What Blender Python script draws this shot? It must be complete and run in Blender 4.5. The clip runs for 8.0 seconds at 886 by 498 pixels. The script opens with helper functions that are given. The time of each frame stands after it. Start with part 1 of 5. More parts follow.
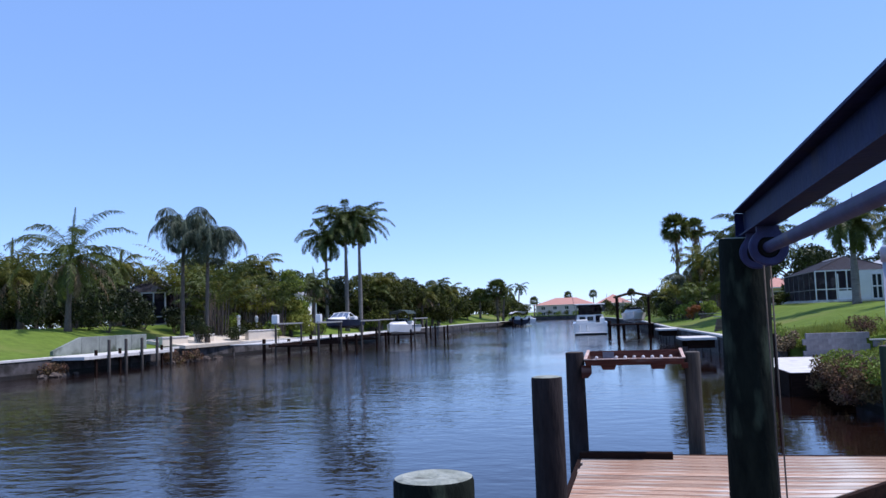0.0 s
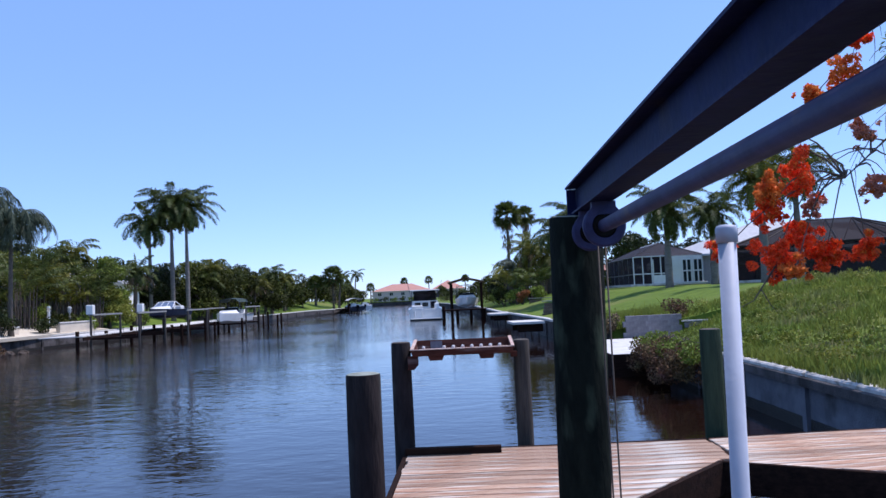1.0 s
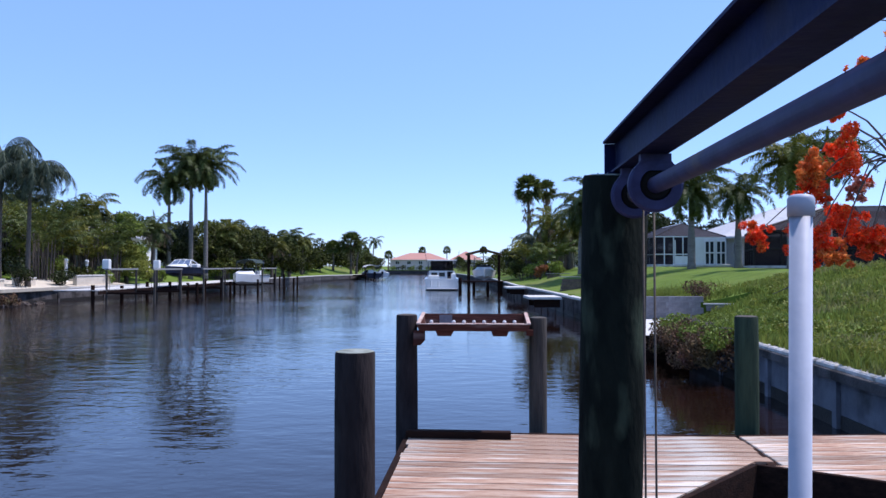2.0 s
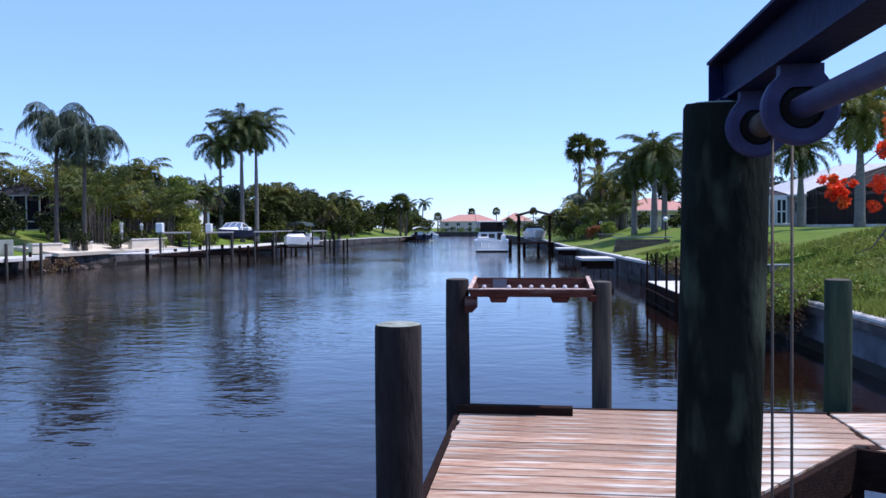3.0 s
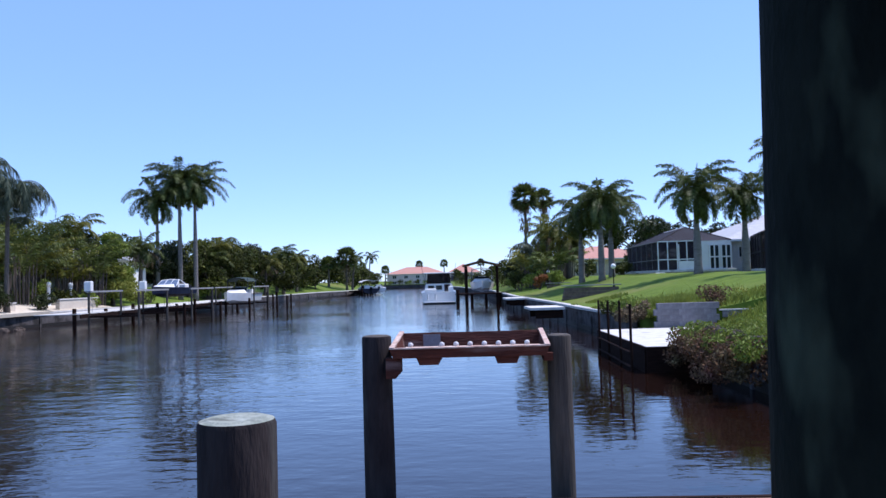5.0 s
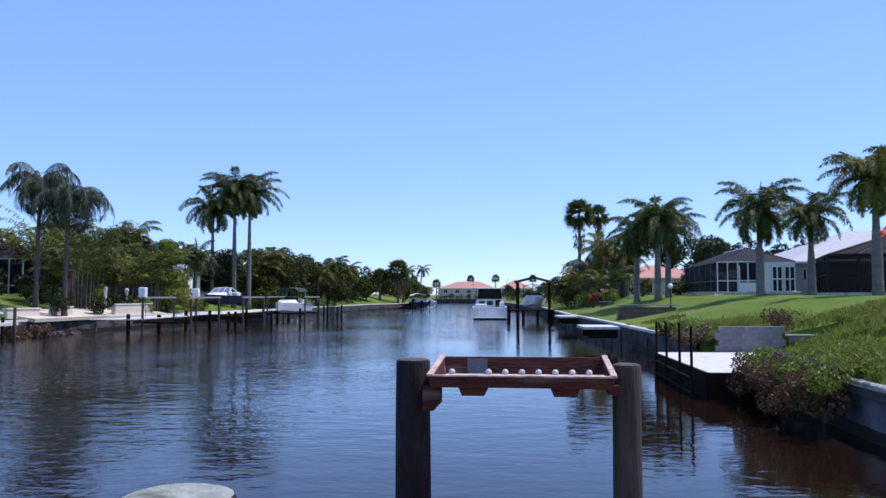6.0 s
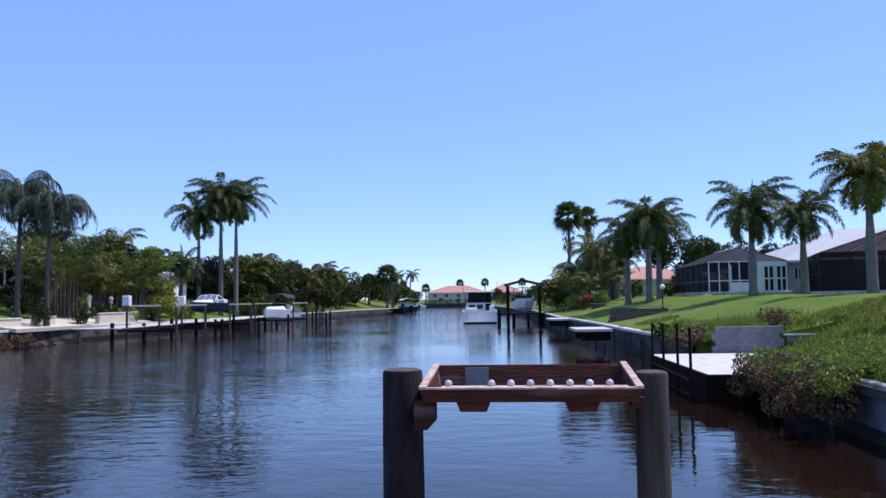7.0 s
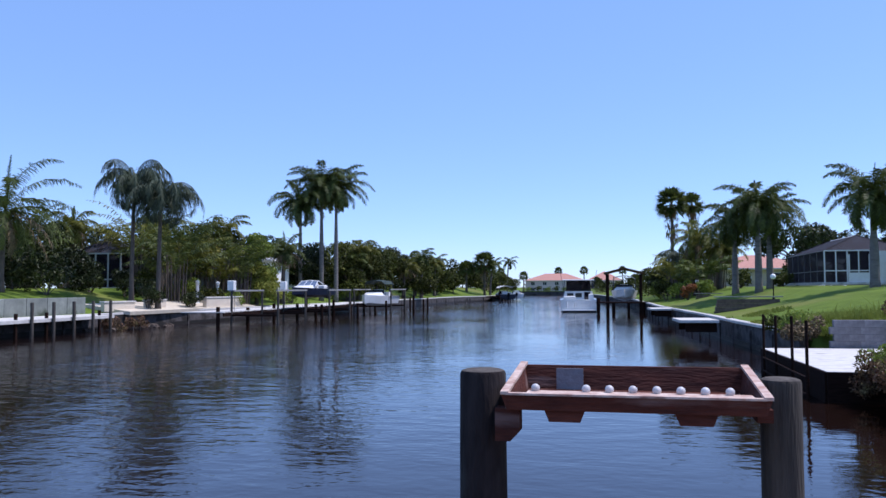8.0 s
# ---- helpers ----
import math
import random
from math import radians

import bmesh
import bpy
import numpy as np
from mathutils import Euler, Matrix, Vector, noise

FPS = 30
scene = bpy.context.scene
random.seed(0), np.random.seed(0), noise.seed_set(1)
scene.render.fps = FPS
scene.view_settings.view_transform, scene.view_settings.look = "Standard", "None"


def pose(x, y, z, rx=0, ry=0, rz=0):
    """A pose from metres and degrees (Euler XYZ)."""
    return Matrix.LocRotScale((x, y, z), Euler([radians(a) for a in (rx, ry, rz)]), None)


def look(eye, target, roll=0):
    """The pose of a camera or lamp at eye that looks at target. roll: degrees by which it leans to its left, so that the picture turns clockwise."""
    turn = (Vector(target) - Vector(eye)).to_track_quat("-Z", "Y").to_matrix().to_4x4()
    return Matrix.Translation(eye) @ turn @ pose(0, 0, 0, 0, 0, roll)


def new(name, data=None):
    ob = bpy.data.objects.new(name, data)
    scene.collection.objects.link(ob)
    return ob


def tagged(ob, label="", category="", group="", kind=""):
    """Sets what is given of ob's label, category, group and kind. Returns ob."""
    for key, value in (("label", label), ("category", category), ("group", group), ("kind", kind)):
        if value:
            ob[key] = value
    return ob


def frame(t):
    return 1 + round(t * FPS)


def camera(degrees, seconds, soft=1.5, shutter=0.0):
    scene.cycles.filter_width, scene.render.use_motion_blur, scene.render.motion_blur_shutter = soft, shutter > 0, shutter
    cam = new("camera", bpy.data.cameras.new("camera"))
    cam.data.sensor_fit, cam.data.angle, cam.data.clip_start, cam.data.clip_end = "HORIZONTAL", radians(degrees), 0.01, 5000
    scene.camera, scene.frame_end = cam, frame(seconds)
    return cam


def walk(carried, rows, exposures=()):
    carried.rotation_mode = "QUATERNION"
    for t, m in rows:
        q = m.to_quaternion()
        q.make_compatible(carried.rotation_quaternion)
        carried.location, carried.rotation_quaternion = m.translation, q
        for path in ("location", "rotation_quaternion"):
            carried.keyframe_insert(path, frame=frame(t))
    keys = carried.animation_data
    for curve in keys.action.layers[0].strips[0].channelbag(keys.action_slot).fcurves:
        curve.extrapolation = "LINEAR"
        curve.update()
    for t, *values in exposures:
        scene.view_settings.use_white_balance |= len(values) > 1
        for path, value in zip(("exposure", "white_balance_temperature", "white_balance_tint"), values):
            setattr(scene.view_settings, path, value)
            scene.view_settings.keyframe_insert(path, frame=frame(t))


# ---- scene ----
cam = camera(58.0, 8.0, soft=1.5)
PATH = [
    (0, (0.161, 1.028, 2.47), (-0.302, 2.967, 2.636), -2.0),
    (0.5, (0.22, 1.33, 2.466), (-0.064, 3.307, 2.561), -3.0),
    (1, (0.211, 1.693, 2.48), (0.148, 3.689, 2.596), -2.7),
    (1.5, (0.289, 2.032, 2.47), (0.249, 4.03, 2.535), -2.1),
    (1.7, (0.275, 2.158, 2.478), (0.175, 4.154, 2.552), -0.6),
    (2.8, (0.16, 2.91, 2.455), (0.049, 4.904, 2.364), 1.1),
    (3, (0.166, 3.001, 2.46), (-0.07, 4.986, 2.408), -0.4),
    (3.5, (0.143, 3.363, 2.445), (-0.028, 5.356, 2.471), 2.2),
    (4, (0.133, 3.626, 2.41), (0.213, 5.625, 2.426), 0.5),
    (4.5, (0.213, 4.011, 2.408), (0.158, 6.006, 2.532), -2.4),
    (4.7, (0.226, 4.165, 2.397), (0.127, 6.161, 2.474), -2.2),
    (5.8, (0.206, 5.006, 2.385), (0.115, 7.002, 2.483), -0.4),
    (6, (0.198, 5.124, 2.396), (-0.036, 7.106, 2.512), -0.1),
    (6.5, (0.103, 5.446, 2.385), (-0.064, 7.435, 2.517), 0.4),
    (7, (0.102, 5.767, 2.369), (-0.104, 7.752, 2.496), -0.9),
    (7.5, (0.142, 5.965, 2.39), (-0.2405, 7.92, 2.5507), -2.3),
    (8, (0.095, 6.278, 2.38), (-0.353, 8.225, 2.478), -0.3),
]
walk(cam, [(t, look(e, g, r)) for t, e, g, r in PATH], exposures=[(0.0, 0.09, 5810, 22), (1.5, 0.13, 5810, 22), (3.0, 0.26, 5760, 22), (4.5, 0.28, 5760, 22), (6.0, 0.07, 5810, 22), (8.0, 0.04, 5810, 22)])

# ---------------------------------------------------------------- light
SUN_TO = Vector((0.60, 0.26, 1.25)).normalized()
world = bpy.data.worlds.new("sky")
scene.world = world
world.use_nodes = True
sky = world.node_tree.nodes.new("ShaderNodeTexSky")
sky.sky_type, sky.sun_disc = "NISHITA", False
sky.sun_elevation, sky.sun_rotation = math.asin(SUN_TO.z), math.atan2(SUN_TO.x, SUN_TO.y)
sky.air_density, sky.dust_density, sky.ozone_density, sky.altitude = 1.0, 0.8, 4.0, 2500
even = world.node_tree.nodes.new("ShaderNodeMixRGB")  # a constant blue mixed in flattens the sky and dims its horizon
even.inputs[0].default_value, even.inputs[2].default_value = 0.46, (1.66, 2.93, 4.88, 1)
world.node_tree.links.new(sky.outputs[0], even.inputs[1])
world.node_tree.links.new(even.outputs[0], world.node_tree.nodes["Background"].inputs[0])
world.node_tree.nodes["Background"].inputs[1].default_value = 0.19
sun = new("sun", bpy.data.lights.new("sun", "SUN"))
sun.data.energy, sun.data.angle, sun.data.color = 4.4, radians(0.53), (1.0, 0.94, 0.84)
sun.matrix_world = look(SUN_TO * 100, (0, 0, 0))


# ---------------------------------------------------------------- materials
def mat(name, a, b=None, scale=4.0, rough=0.8, metal=0.0, bump=0.0, bump_scale=30.0, stretch=(1, 1, 1), rnd=0.0, isle=0.0,
        stain=None, stain_scale=0.7, stain_at=0.55, through_leaf=0.0, spec=0.4):
    """Two colours mixed by grain noise, stains at a larger size, brightness varied by object or by island, and relief."""
    m = bpy.data.materials.new(name)
    m.use_nodes = True
    t = m.node_tree
    p = t.nodes["Principled BSDF"]
    add = t.nodes.new
    p.inputs["Roughness"].default_value, p.inputs["Metallic"].default_value = rough, metal
    p.inputs["Specular IOR Level"].default_value = spec
    co = add("ShaderNodeTexCoord")
    mp = add("ShaderNodeMapping")
    mp.inputs["Scale"].default_value = stretch
    t.links.new(co.outputs["Object"], mp.inputs[0])
    n = add("ShaderNodeTexNoise")
    n.inputs["Scale"].default_value, n.inputs["Detail"].default_value, n.inputs["Roughness"].default_value = scale, 5, 0.65
    t.links.new(mp.outputs[0], n.inputs["Vector"])
    r = add("ShaderNodeValToRGB")
    r.color_ramp.elements[0].position, r.color_ramp.elements[1].position = 0.32, 0.68
    r.color_ramp.elements[0].color, r.color_ramp.elements[1].color = (*a, 1), (*(b or a), 1)
    t.links.new(n.outputs[0], r.inputs[0])
    colour = r.outputs[0]
    if stain:
        s = add("ShaderNodeTexNoise")
        s.inputs["Scale"].default_value, s.inputs["Detail"].default_value = stain_scale, 4
        t.links.new(mp.outputs[0], s.inputs["Vector"])
        sr = add("ShaderNodeValToRGB")
        sr.color_ramp.elements[0].position, sr.color_ramp.elements[1].position = stain_at, stain_at + 0.14
        t.links.new(s.outputs[0], sr.inputs[0])
        mx = add("ShaderNodeMixRGB")
        mx.inputs[2].default_value = (*stain, 1)
        t.links.new(sr.outputs[0], mx.inputs[0])
        t.links.new(colour, mx.inputs[1])
        colour = mx.outputs[0]
    for amount, node, out in ((rnd, "ShaderNodeObjectInfo", "Random"), (isle, "ShaderNodeNewGeometry", "Random Per Island")):
        if amount:
            o = add(node)
            mr = add("ShaderNodeMapRange")
            mr.inputs["To Min"].default_value, mr.inputs["To Max"].default_value = 1 - amount, 1 + amount
            t.links.new(o.outputs[out], mr.inputs[0])
            h = add("ShaderNodeHueSaturation")
            t.links.new(mr.outputs[0], h.inputs["Value"])
            t.links.new(colour, h.inputs["Color"])
            colour = h.outputs[0]
    t.links.new(colour, p.inputs["Base Color"])
    if bump:
        bn = add("ShaderNodeTexNoise")
        bn.inputs["Scale"].default_value, bn.inputs["Detail"].default_value = bump_scale, 4
        t.links.new(mp.outputs[0], bn.inputs["Vector"])
        bp = add("ShaderNodeBump")
        bp.inputs["Strength"].default_value, bp.inputs["Distance"].default_value = bump, 0.02
        t.links.new(bn.outputs[0], bp.inputs["Height"])
        t.links.new(bp.outputs[0], p.inputs["Normal"])
    if through_leaf:
        tr = add("ShaderNodeBsdfTranslucent")
        t.links.new(colour, tr.inputs[0])
        ms = add("ShaderNodeMixShader")
        ms.inputs[0].default_value = through_leaf
        t.links.new(p.outputs[0], ms.inputs[1])
        t.links.new(tr.outputs[0], ms.inputs[2])
        t.links.new(ms.outputs[0], t.nodes["Material Output"].inputs[0])
    return m


def water_material():
    m = bpy.data.materials.new("canal_water")
    m.use_nodes = True
    t = m.node_tree
    p = t.nodes["Principled BSDF"]
    p.inputs["Base Color"].default_value = (0.012, 0.0058, 0.0042, 1)
    p.inputs["Roughness"].default_value, p.inputs["IOR"].default_value = 0.03, 1.45
    co = t.nodes.new("ShaderNodeTexCoord")
    gust = t.nodes.new("ShaderNodeTexNoise")  # calm and ruffled patches
    gust.inputs["Scale"].default_value, gust.inputs["Detail"].default_value = 0.07, 3
    t.links.new(co.outputs["Object"], gust.inputs["Vector"])
    calm = t.nodes.new("ShaderNodeMapRange")
    calm.inputs["From Min"].default_value, calm.inputs["From Max"].default_value = 0.40, 0.62
    calm.inputs["To Min"].default_value, calm.inputs["To Max"].default_value = 0.40, 1.0
    t.links.new(gust.outputs[0], calm.inputs[0])
    xyz = t.nodes.new("ShaderNodeSeparateXYZ")  # the right bank gives shelter from the wind
    t.links.new(co.outputs["Object"], xyz.inputs[0])
    lee = t.nodes.new("ShaderNodeMapRange")
    lee.inputs["From Min"].default_value, lee.inputs["From Max"].default_value = -16.0, 1.5
    lee.inputs["To Min"].default_value, lee.inputs["To Max"].default_value = 1.5, 0.24
    t.links.new(xyz.outputs["X"], lee.inputs[0])
    ruffle = t.nodes.new("ShaderNodeMath")
    ruffle.operation = "MULTIPLY"
    t.links.new(calm.outputs[0], ruffle.inputs[0])
    t.links.new(lee.outputs[0], ruffle.inputs[1])
    last = None
    for scale, strength, stretch in ((0.35, 0.016, (1, 0.8, 1)), (2.2, 0.085, (0.6, 1, 1)), (7.0, 0.085, (0.7, 1, 1)), (24.0, 0.034, (1, 1, 1))):
        mp = t.nodes.new("ShaderNodeMapping")
        mp.inputs["Scale"].default_value = stretch
        t.links.new(co.outputs["Object"], mp.inputs[0])
        n = t.nodes.new("ShaderNodeTexNoise")
        n.inputs["Scale"].default_value, n.inputs["Detail"].default_value = scale, 2
        t.links.new(mp.outputs[0], n.inputs["Vector"])
        b = t.nodes.new("ShaderNodeBump")
        b.inputs["Strength"].default_value, b.inputs["Distance"].default_value = 1.0, strength / scale
        t.links.new(n.outputs[0], b.inputs["Height"])
        t.links.new(ruffle.outputs[0], b.inputs["Strength"])
        if last:
            t.links.new(last.outputs[0], b.inputs["Normal"])
        last = b
    t.links.new(last.outputs[0], p.inputs["Normal"])
    return m


def screen_material(name, colour, open_share):
    m = bpy.data.materials.new(name)
    m.use_nodes = True
    t = m.node_tree
    p = t.nodes["Principled BSDF"]
    p.inputs["Base Color"].default_value = (*colour, 1)
    p.inputs["Roughness"].default_value, p.inputs["Specular IOR Level"].default_value = 0.8, 0.08
    tr = t.nodes.new("ShaderNodeBsdfTransparent")
    ms = t.nodes.new("ShaderNodeMixShader")
    ms.inputs[0].default_value = open_share
    t.links.new(p.outputs[0], ms.inputs[1])
    t.links.new(tr.outputs[0], ms.inputs[2])
    t.links.new(ms.outputs[0], t.nodes["Material Output"].inputs[0])
    return m


WATER = water_material()
PLANK = mat("weathered_deck_plank", (0.53, 0.38, 0.27), (0.28, 0.12, 0.06), 5, 0.85, bump=0.6, bump_scale=40, stretch=(0.8, 5, 5), rnd=0.32,
            stain=(0.60, 0.53, 0.45), stain_scale=2.0, stain_at=0.52)
FASCIA = mat("dark_fascia_board", (0.034, 0.017, 0.012), (0.012, 0.007, 0.006), 8, 0.95, bump=0.4, stretch=(0.4, 3, 3), rnd=0.2, spec=0.08)
PILE = mat("treated_pile_wood", (0.016, 0.020, 0.015), (0.005, 0.007, 0.006), 5, 0.95, bump=0.35, bump_scale=24, stretch=(2.2, 2.2, 0.8), rnd=0.15, spec=0.08,
           stain=(0.050, 0.064, 0.042), stain_scale=3.2, stain_at=0.58)
GREENPILE = mat("green_pile_wood", (0.045, 0.068, 0.042), (0.018, 0.03, 0.02), 5, 0.9, bump=0.4, stretch=(3, 3, 0.35), spec=0.15)
GREYPILE = mat("grey_pile_wood", (0.10, 0.085, 0.07), (0.035, 0.03, 0.026), 6, 0.9, bump=0.6, bump_scale=28, stretch=(3, 3, 0.3), rnd=0.2)
ENDGRAIN = mat("weathered_end_grain", (0.36, 0.38, 0.33), (0.17, 0.19, 0.155), 14, 0.95, bump=0.7, stain=(0.10, 0.105, 0.09), stain_scale=9, stain_at=0.56, spec=0.1)
BROWNPILE = mat("brown_pile_wood", (0.040, 0.032, 0.031), (0.015, 0.012, 0.013), 5, 0.95, bump=0.5, bump_scale=24, stretch=(2.6, 2.6, 0.5), rnd=0.15, spec=0.1,
                stain=(0.062, 0.060, 0.056), stain_scale=2.6, stain_at=0.56)
DARKEND = mat("dark_end_grain", (0.13, 0.115, 0.10), (0.06, 0.052, 0.048), 14, 0.95, bump=0.6, spec=0.1)
# Dark navy base colours of both metals hold the reflected blue sky.
STEEL = mat("sky_tinted_galvanised_steel", (0.011, 0.016, 0.074), (0.006, 0.009, 0.042), 7, 0.65, 0.1, bump=0.15, stain=(0.050, 0.034, 0.040), stain_scale=1.6, stain_at=0.61, spec=0.15)
ALU = mat("sky_tinted_cast_aluminium", (0.046, 0.050, 0.125), (0.025, 0.027, 0.070), 10, 0.6, 0.0, bump=0.2, stain=(0.09, 0.075, 0.085), stain_scale=6, stain_at=0.61, spec=0.2)
RUBBER = mat("black_rubber", (0.006, 0.006, 0.007), (0.010, 0.010, 0.010), 20, 0.8, spec=0.15)
CABLE = mat("rusty_steel_cable", (0.10, 0.075, 0.055), (0.05, 0.04, 0.035), 60, 0.7, 0.3)
PVC = mat("white_pvc", (0.50, 0.52, 0.59), (0.40, 0.42, 0.49), 3, 0.5, bump=0.05, spec=0.25)
TRAYWOOD = mat("red_brown_tray_wood", (0.115, 0.038, 0.026), (0.050, 0.018, 0.015), 9, 0.85, bump=0.5, stretch=(0.6, 3, 3), stain=(0.17, 0.11, 0.10), stain_scale=3.4, stain_at=0.57, rnd=0.15, spec=0.15)
RIMWOOD = mat("sun_bleached_rim", (0.66, 0.54, 0.46), (0.36, 0.20, 0.15), 14, 0.85, bump=0.5, stain=(0.16, 0.07, 0.05), stain_scale=9, stain_at=0.60)
WHITEPEG = mat("milky_plastic", (0.62, 0.60, 0.60), (0.46, 0.43, 0.43), 12, 0.45)
# Shade of the wall faces is put into this dark concrete, besides its stains.
CONC = mat("shade_dark_seawall_concrete", (0.11, 0.10, 0.10), (0.048, 0.043, 0.042), 2.5, 0.9, bump=0.6, stain=(0.022, 0.019, 0.017), stain_scale=1.3, stain_at=0.49, rnd=0.15)
# Bluish base holds the skylit shade of the near wall face.
NEARCONC = mat("skylit_shade_concrete", (0.17, 0.18, 0.21), (0.085, 0.09, 0.11), 1.6, 0.9, bump=0.6, stain=(0.045, 0.043, 0.045), stain_scale=1.1, stain_at=0.56, rnd=0.12)
GARDENCONC = mat("mossy_garden_concrete", (0.24, 0.26, 0.23), (0.14, 0.155, 0.14), 1.4, 0.9, bump=0.4, stain=(0.07, 0.085, 0.06), stain_scale=0.8, stain_at=0.53, rnd=0.15)
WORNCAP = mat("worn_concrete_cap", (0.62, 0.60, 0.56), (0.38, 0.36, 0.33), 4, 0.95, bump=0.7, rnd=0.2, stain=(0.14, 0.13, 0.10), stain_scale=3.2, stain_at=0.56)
LIFTGREY = mat("grey_lift_beam", (0.30, 0.30, 0.29), (0.19, 0.19, 0.185), 5, 0.6)
BROWNBLOCK = mat("dark_brown_block", (0.15, 0.11, 0.09), (0.075, 0.055, 0.047), 4, 0.95, bump=0.5, rnd=0.15)
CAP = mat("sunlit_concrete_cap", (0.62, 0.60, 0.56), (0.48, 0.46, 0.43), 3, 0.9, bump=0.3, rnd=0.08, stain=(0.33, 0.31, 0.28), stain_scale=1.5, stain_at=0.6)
BLOCK = mat("grey_block", (0.26, 0.25, 0.265), (0.16, 0.15, 0.165), 5, 0.95, bump=0.5, rnd=0.12)
TIDE = mat("wet_tide_band", (0.022, 0.018, 0.014), (0.009, 0.008, 0.007), 4, 0.6, bump=0.6)
PATIO = mat("cream_patio", (0.62, 0.55, 0.43), (0.52, 0.45, 0.35), 3, 0.9, bump=0.2)
WHITEWALL = mat("white_stucco", (0.72, 0.72, 0.70), (0.64, 0.64, 0.62), 2, 0.9, bump=0.2)
PINKWALL = mat("pale_pink_stucco", (0.66, 0.56, 0.56), (0.58, 0.48, 0.48), 2, 0.9, bump=0.2)
CREAM = mat("cream_stucco", (0.66, 0.58, 0.46), (0.58, 0.50, 0.40), 2, 0.9, bump=0.2)
TERRA = mat("terracotta_roof", (0.50, 0.26, 0.20), (0.40, 0.19, 0.145), 3, 0.85, bump=0.3, isle=0.1)
GREYROOF = mat("light_grey_roof", (0.48, 0.48, 0.48), (0.38, 0.38, 0.39), 3, 0.85, bump=0.2)
WHITEBAR = mat("white_aluminium_bar", (0.75, 0.75, 0.75), (0.68, 0.68, 0.68), 4, 0.45)
BRONZEBAR = mat("bronze_aluminium_bar", (0.032, 0.026, 0.026), (0.020, 0.017, 0.018), 4, 0.6, spec=0.12)
# Nearly opaque dark purple mesh stands in for the cage's shaded interior.
SCREEN = screen_material("dark_interior_screen", (0.026, 0.021, 0.030), 0.14)
ROOFSCREEN = screen_material("roof_screen", (0.040, 0.038, 0.046), 0.15)
DARKSCREEN = screen_material("bronze_screen", (0.018, 0.013, 0.017), 0.18)
BLUEGLASS = mat("pale_blue_glass", (0.16, 0.21, 0.30), (0.09, 0.12, 0.19), 3, 0.2, spec=0.4)
GLASS = mat("dark_window", (0.02, 0.025, 0.03), (0.03, 0.035, 0.04), 2, 0.08, spec=0.6)
LAWN = mat("lawn", (0.128, 0.188, 0.028), (0.080, 0.122, 0.018), 1.6, 0.95, bump=0.6, bump_scale=18, stain=(0.15, 0.165, 0.042), stain_scale=0.12, stain_at=0.52, spec=0.1)
BLADES = mat("grass_blades", (0.27, 0.30, 0.060), (0.165, 0.21, 0.040), 0.5, 0.7, isle=0.30, through_leaf=0.35, stain=(0.32, 0.29, 0.13), stain_scale=0.3, stain_at=0.54, spec=0.12)
FROND = mat("palm_frond", (0.050, 0.072, 0.017), (0.125, 0.150, 0.034), 0.8, 0.5, isle=0.45, rnd=0.15, through_leaf=0.28, spec=0.25)
BRIGHTFROND = mat("bright_palm_frond", (0.105, 0.125, 0.022), (0.22, 0.205, 0.038), 0.8, 0.5, isle=0.45, rnd=0.2, through_leaf=0.34, spec=0.22)
QUEENFROND = mat("grey_green_frond", (0.055, 0.076, 0.048), (0.105, 0.130, 0.082), 0.8, 0.6, isle=0.25, rnd=0.1, through_leaf=0.16, spec=0.25)
DRYFROND = mat("dry_frond", (0.22, 0.16, 0.085), (0.14, 0.10, 0.055), 2, 0.9, isle=0.3)
# The noise range paints shadow darks and sunlit yellow-green into the foliage.
LEAF = mat("broad_leaf", (0.020, 0.029, 0.007), (0.100, 0.108, 0.019), 0.6, 0.6, isle=0.55, rnd=0.3, through_leaf=0.14, spec=0.12)
# Darker version of the broad leaf, with the planting's shade in its colour.
SHADELEAF = mat("shaded_leaf", (0.014, 0.022, 0.007), (0.045, 0.056, 0.012), 0.8, 0.5, isle=0.5, rnd=0.25, through_leaf=0.08, spec=0.2)
BRIGHTLEAF = mat("light_green_leaf", (0.15, 0.205, 0.030), (0.215, 0.265, 0.052), 0.6, 0.6, isle=0.4, rnd=0.15, through_leaf=0.32, spec=0.15)
YELLOWLEAF = mat("yellow_green_leaf", (0.27, 0.265, 0.055), (0.16, 0.20, 0.036), 0.6, 0.6, isle=0.4, rnd=0.1, through_leaf=0.32, spec=0.15)
BROWNLEAF = mat("brown_shrub_leaf", (0.155, 0.072, 0.055), (0.115, 0.095, 0.040), 1.5, 0.75, isle=0.55, through_leaf=0.22, spec=0.12, stain=(0.26, 0.20, 0.09), stain_scale=2.2, stain_at=0.56)
ORANGELEAF = mat("orange_croton_leaf", (0.32, 0.10, 0.03), (0.20, 0.10, 0.03), 1.5, 0.6, isle=0.35, through_leaf=0.3)
PETAL = mat("flame_petal", (0.92, 0.13, 0.02), (0.82, 0.06, 0.012), 5, 0.6, isle=0.3, through_leaf=0.4)
PETALPALE = mat("orange_petal", (0.90, 0.34, 0.05), (0.74, 0.12, 0.03), 5, 0.6, isle=0.3, through_leaf=0.4)
PETALPINK = mat("faded_petal", (0.62, 0.30, 0.22), (0.5, 0.2, 0.14), 5, 0.7, isle=0.3, through_leaf=0.35)
BARK = mat("grey_brown_bark", (0.16, 0.13, 0.105), (0.075, 0.06, 0.05), 6, 0.95, bump=0.8, stretch=(3, 3, 0.6))
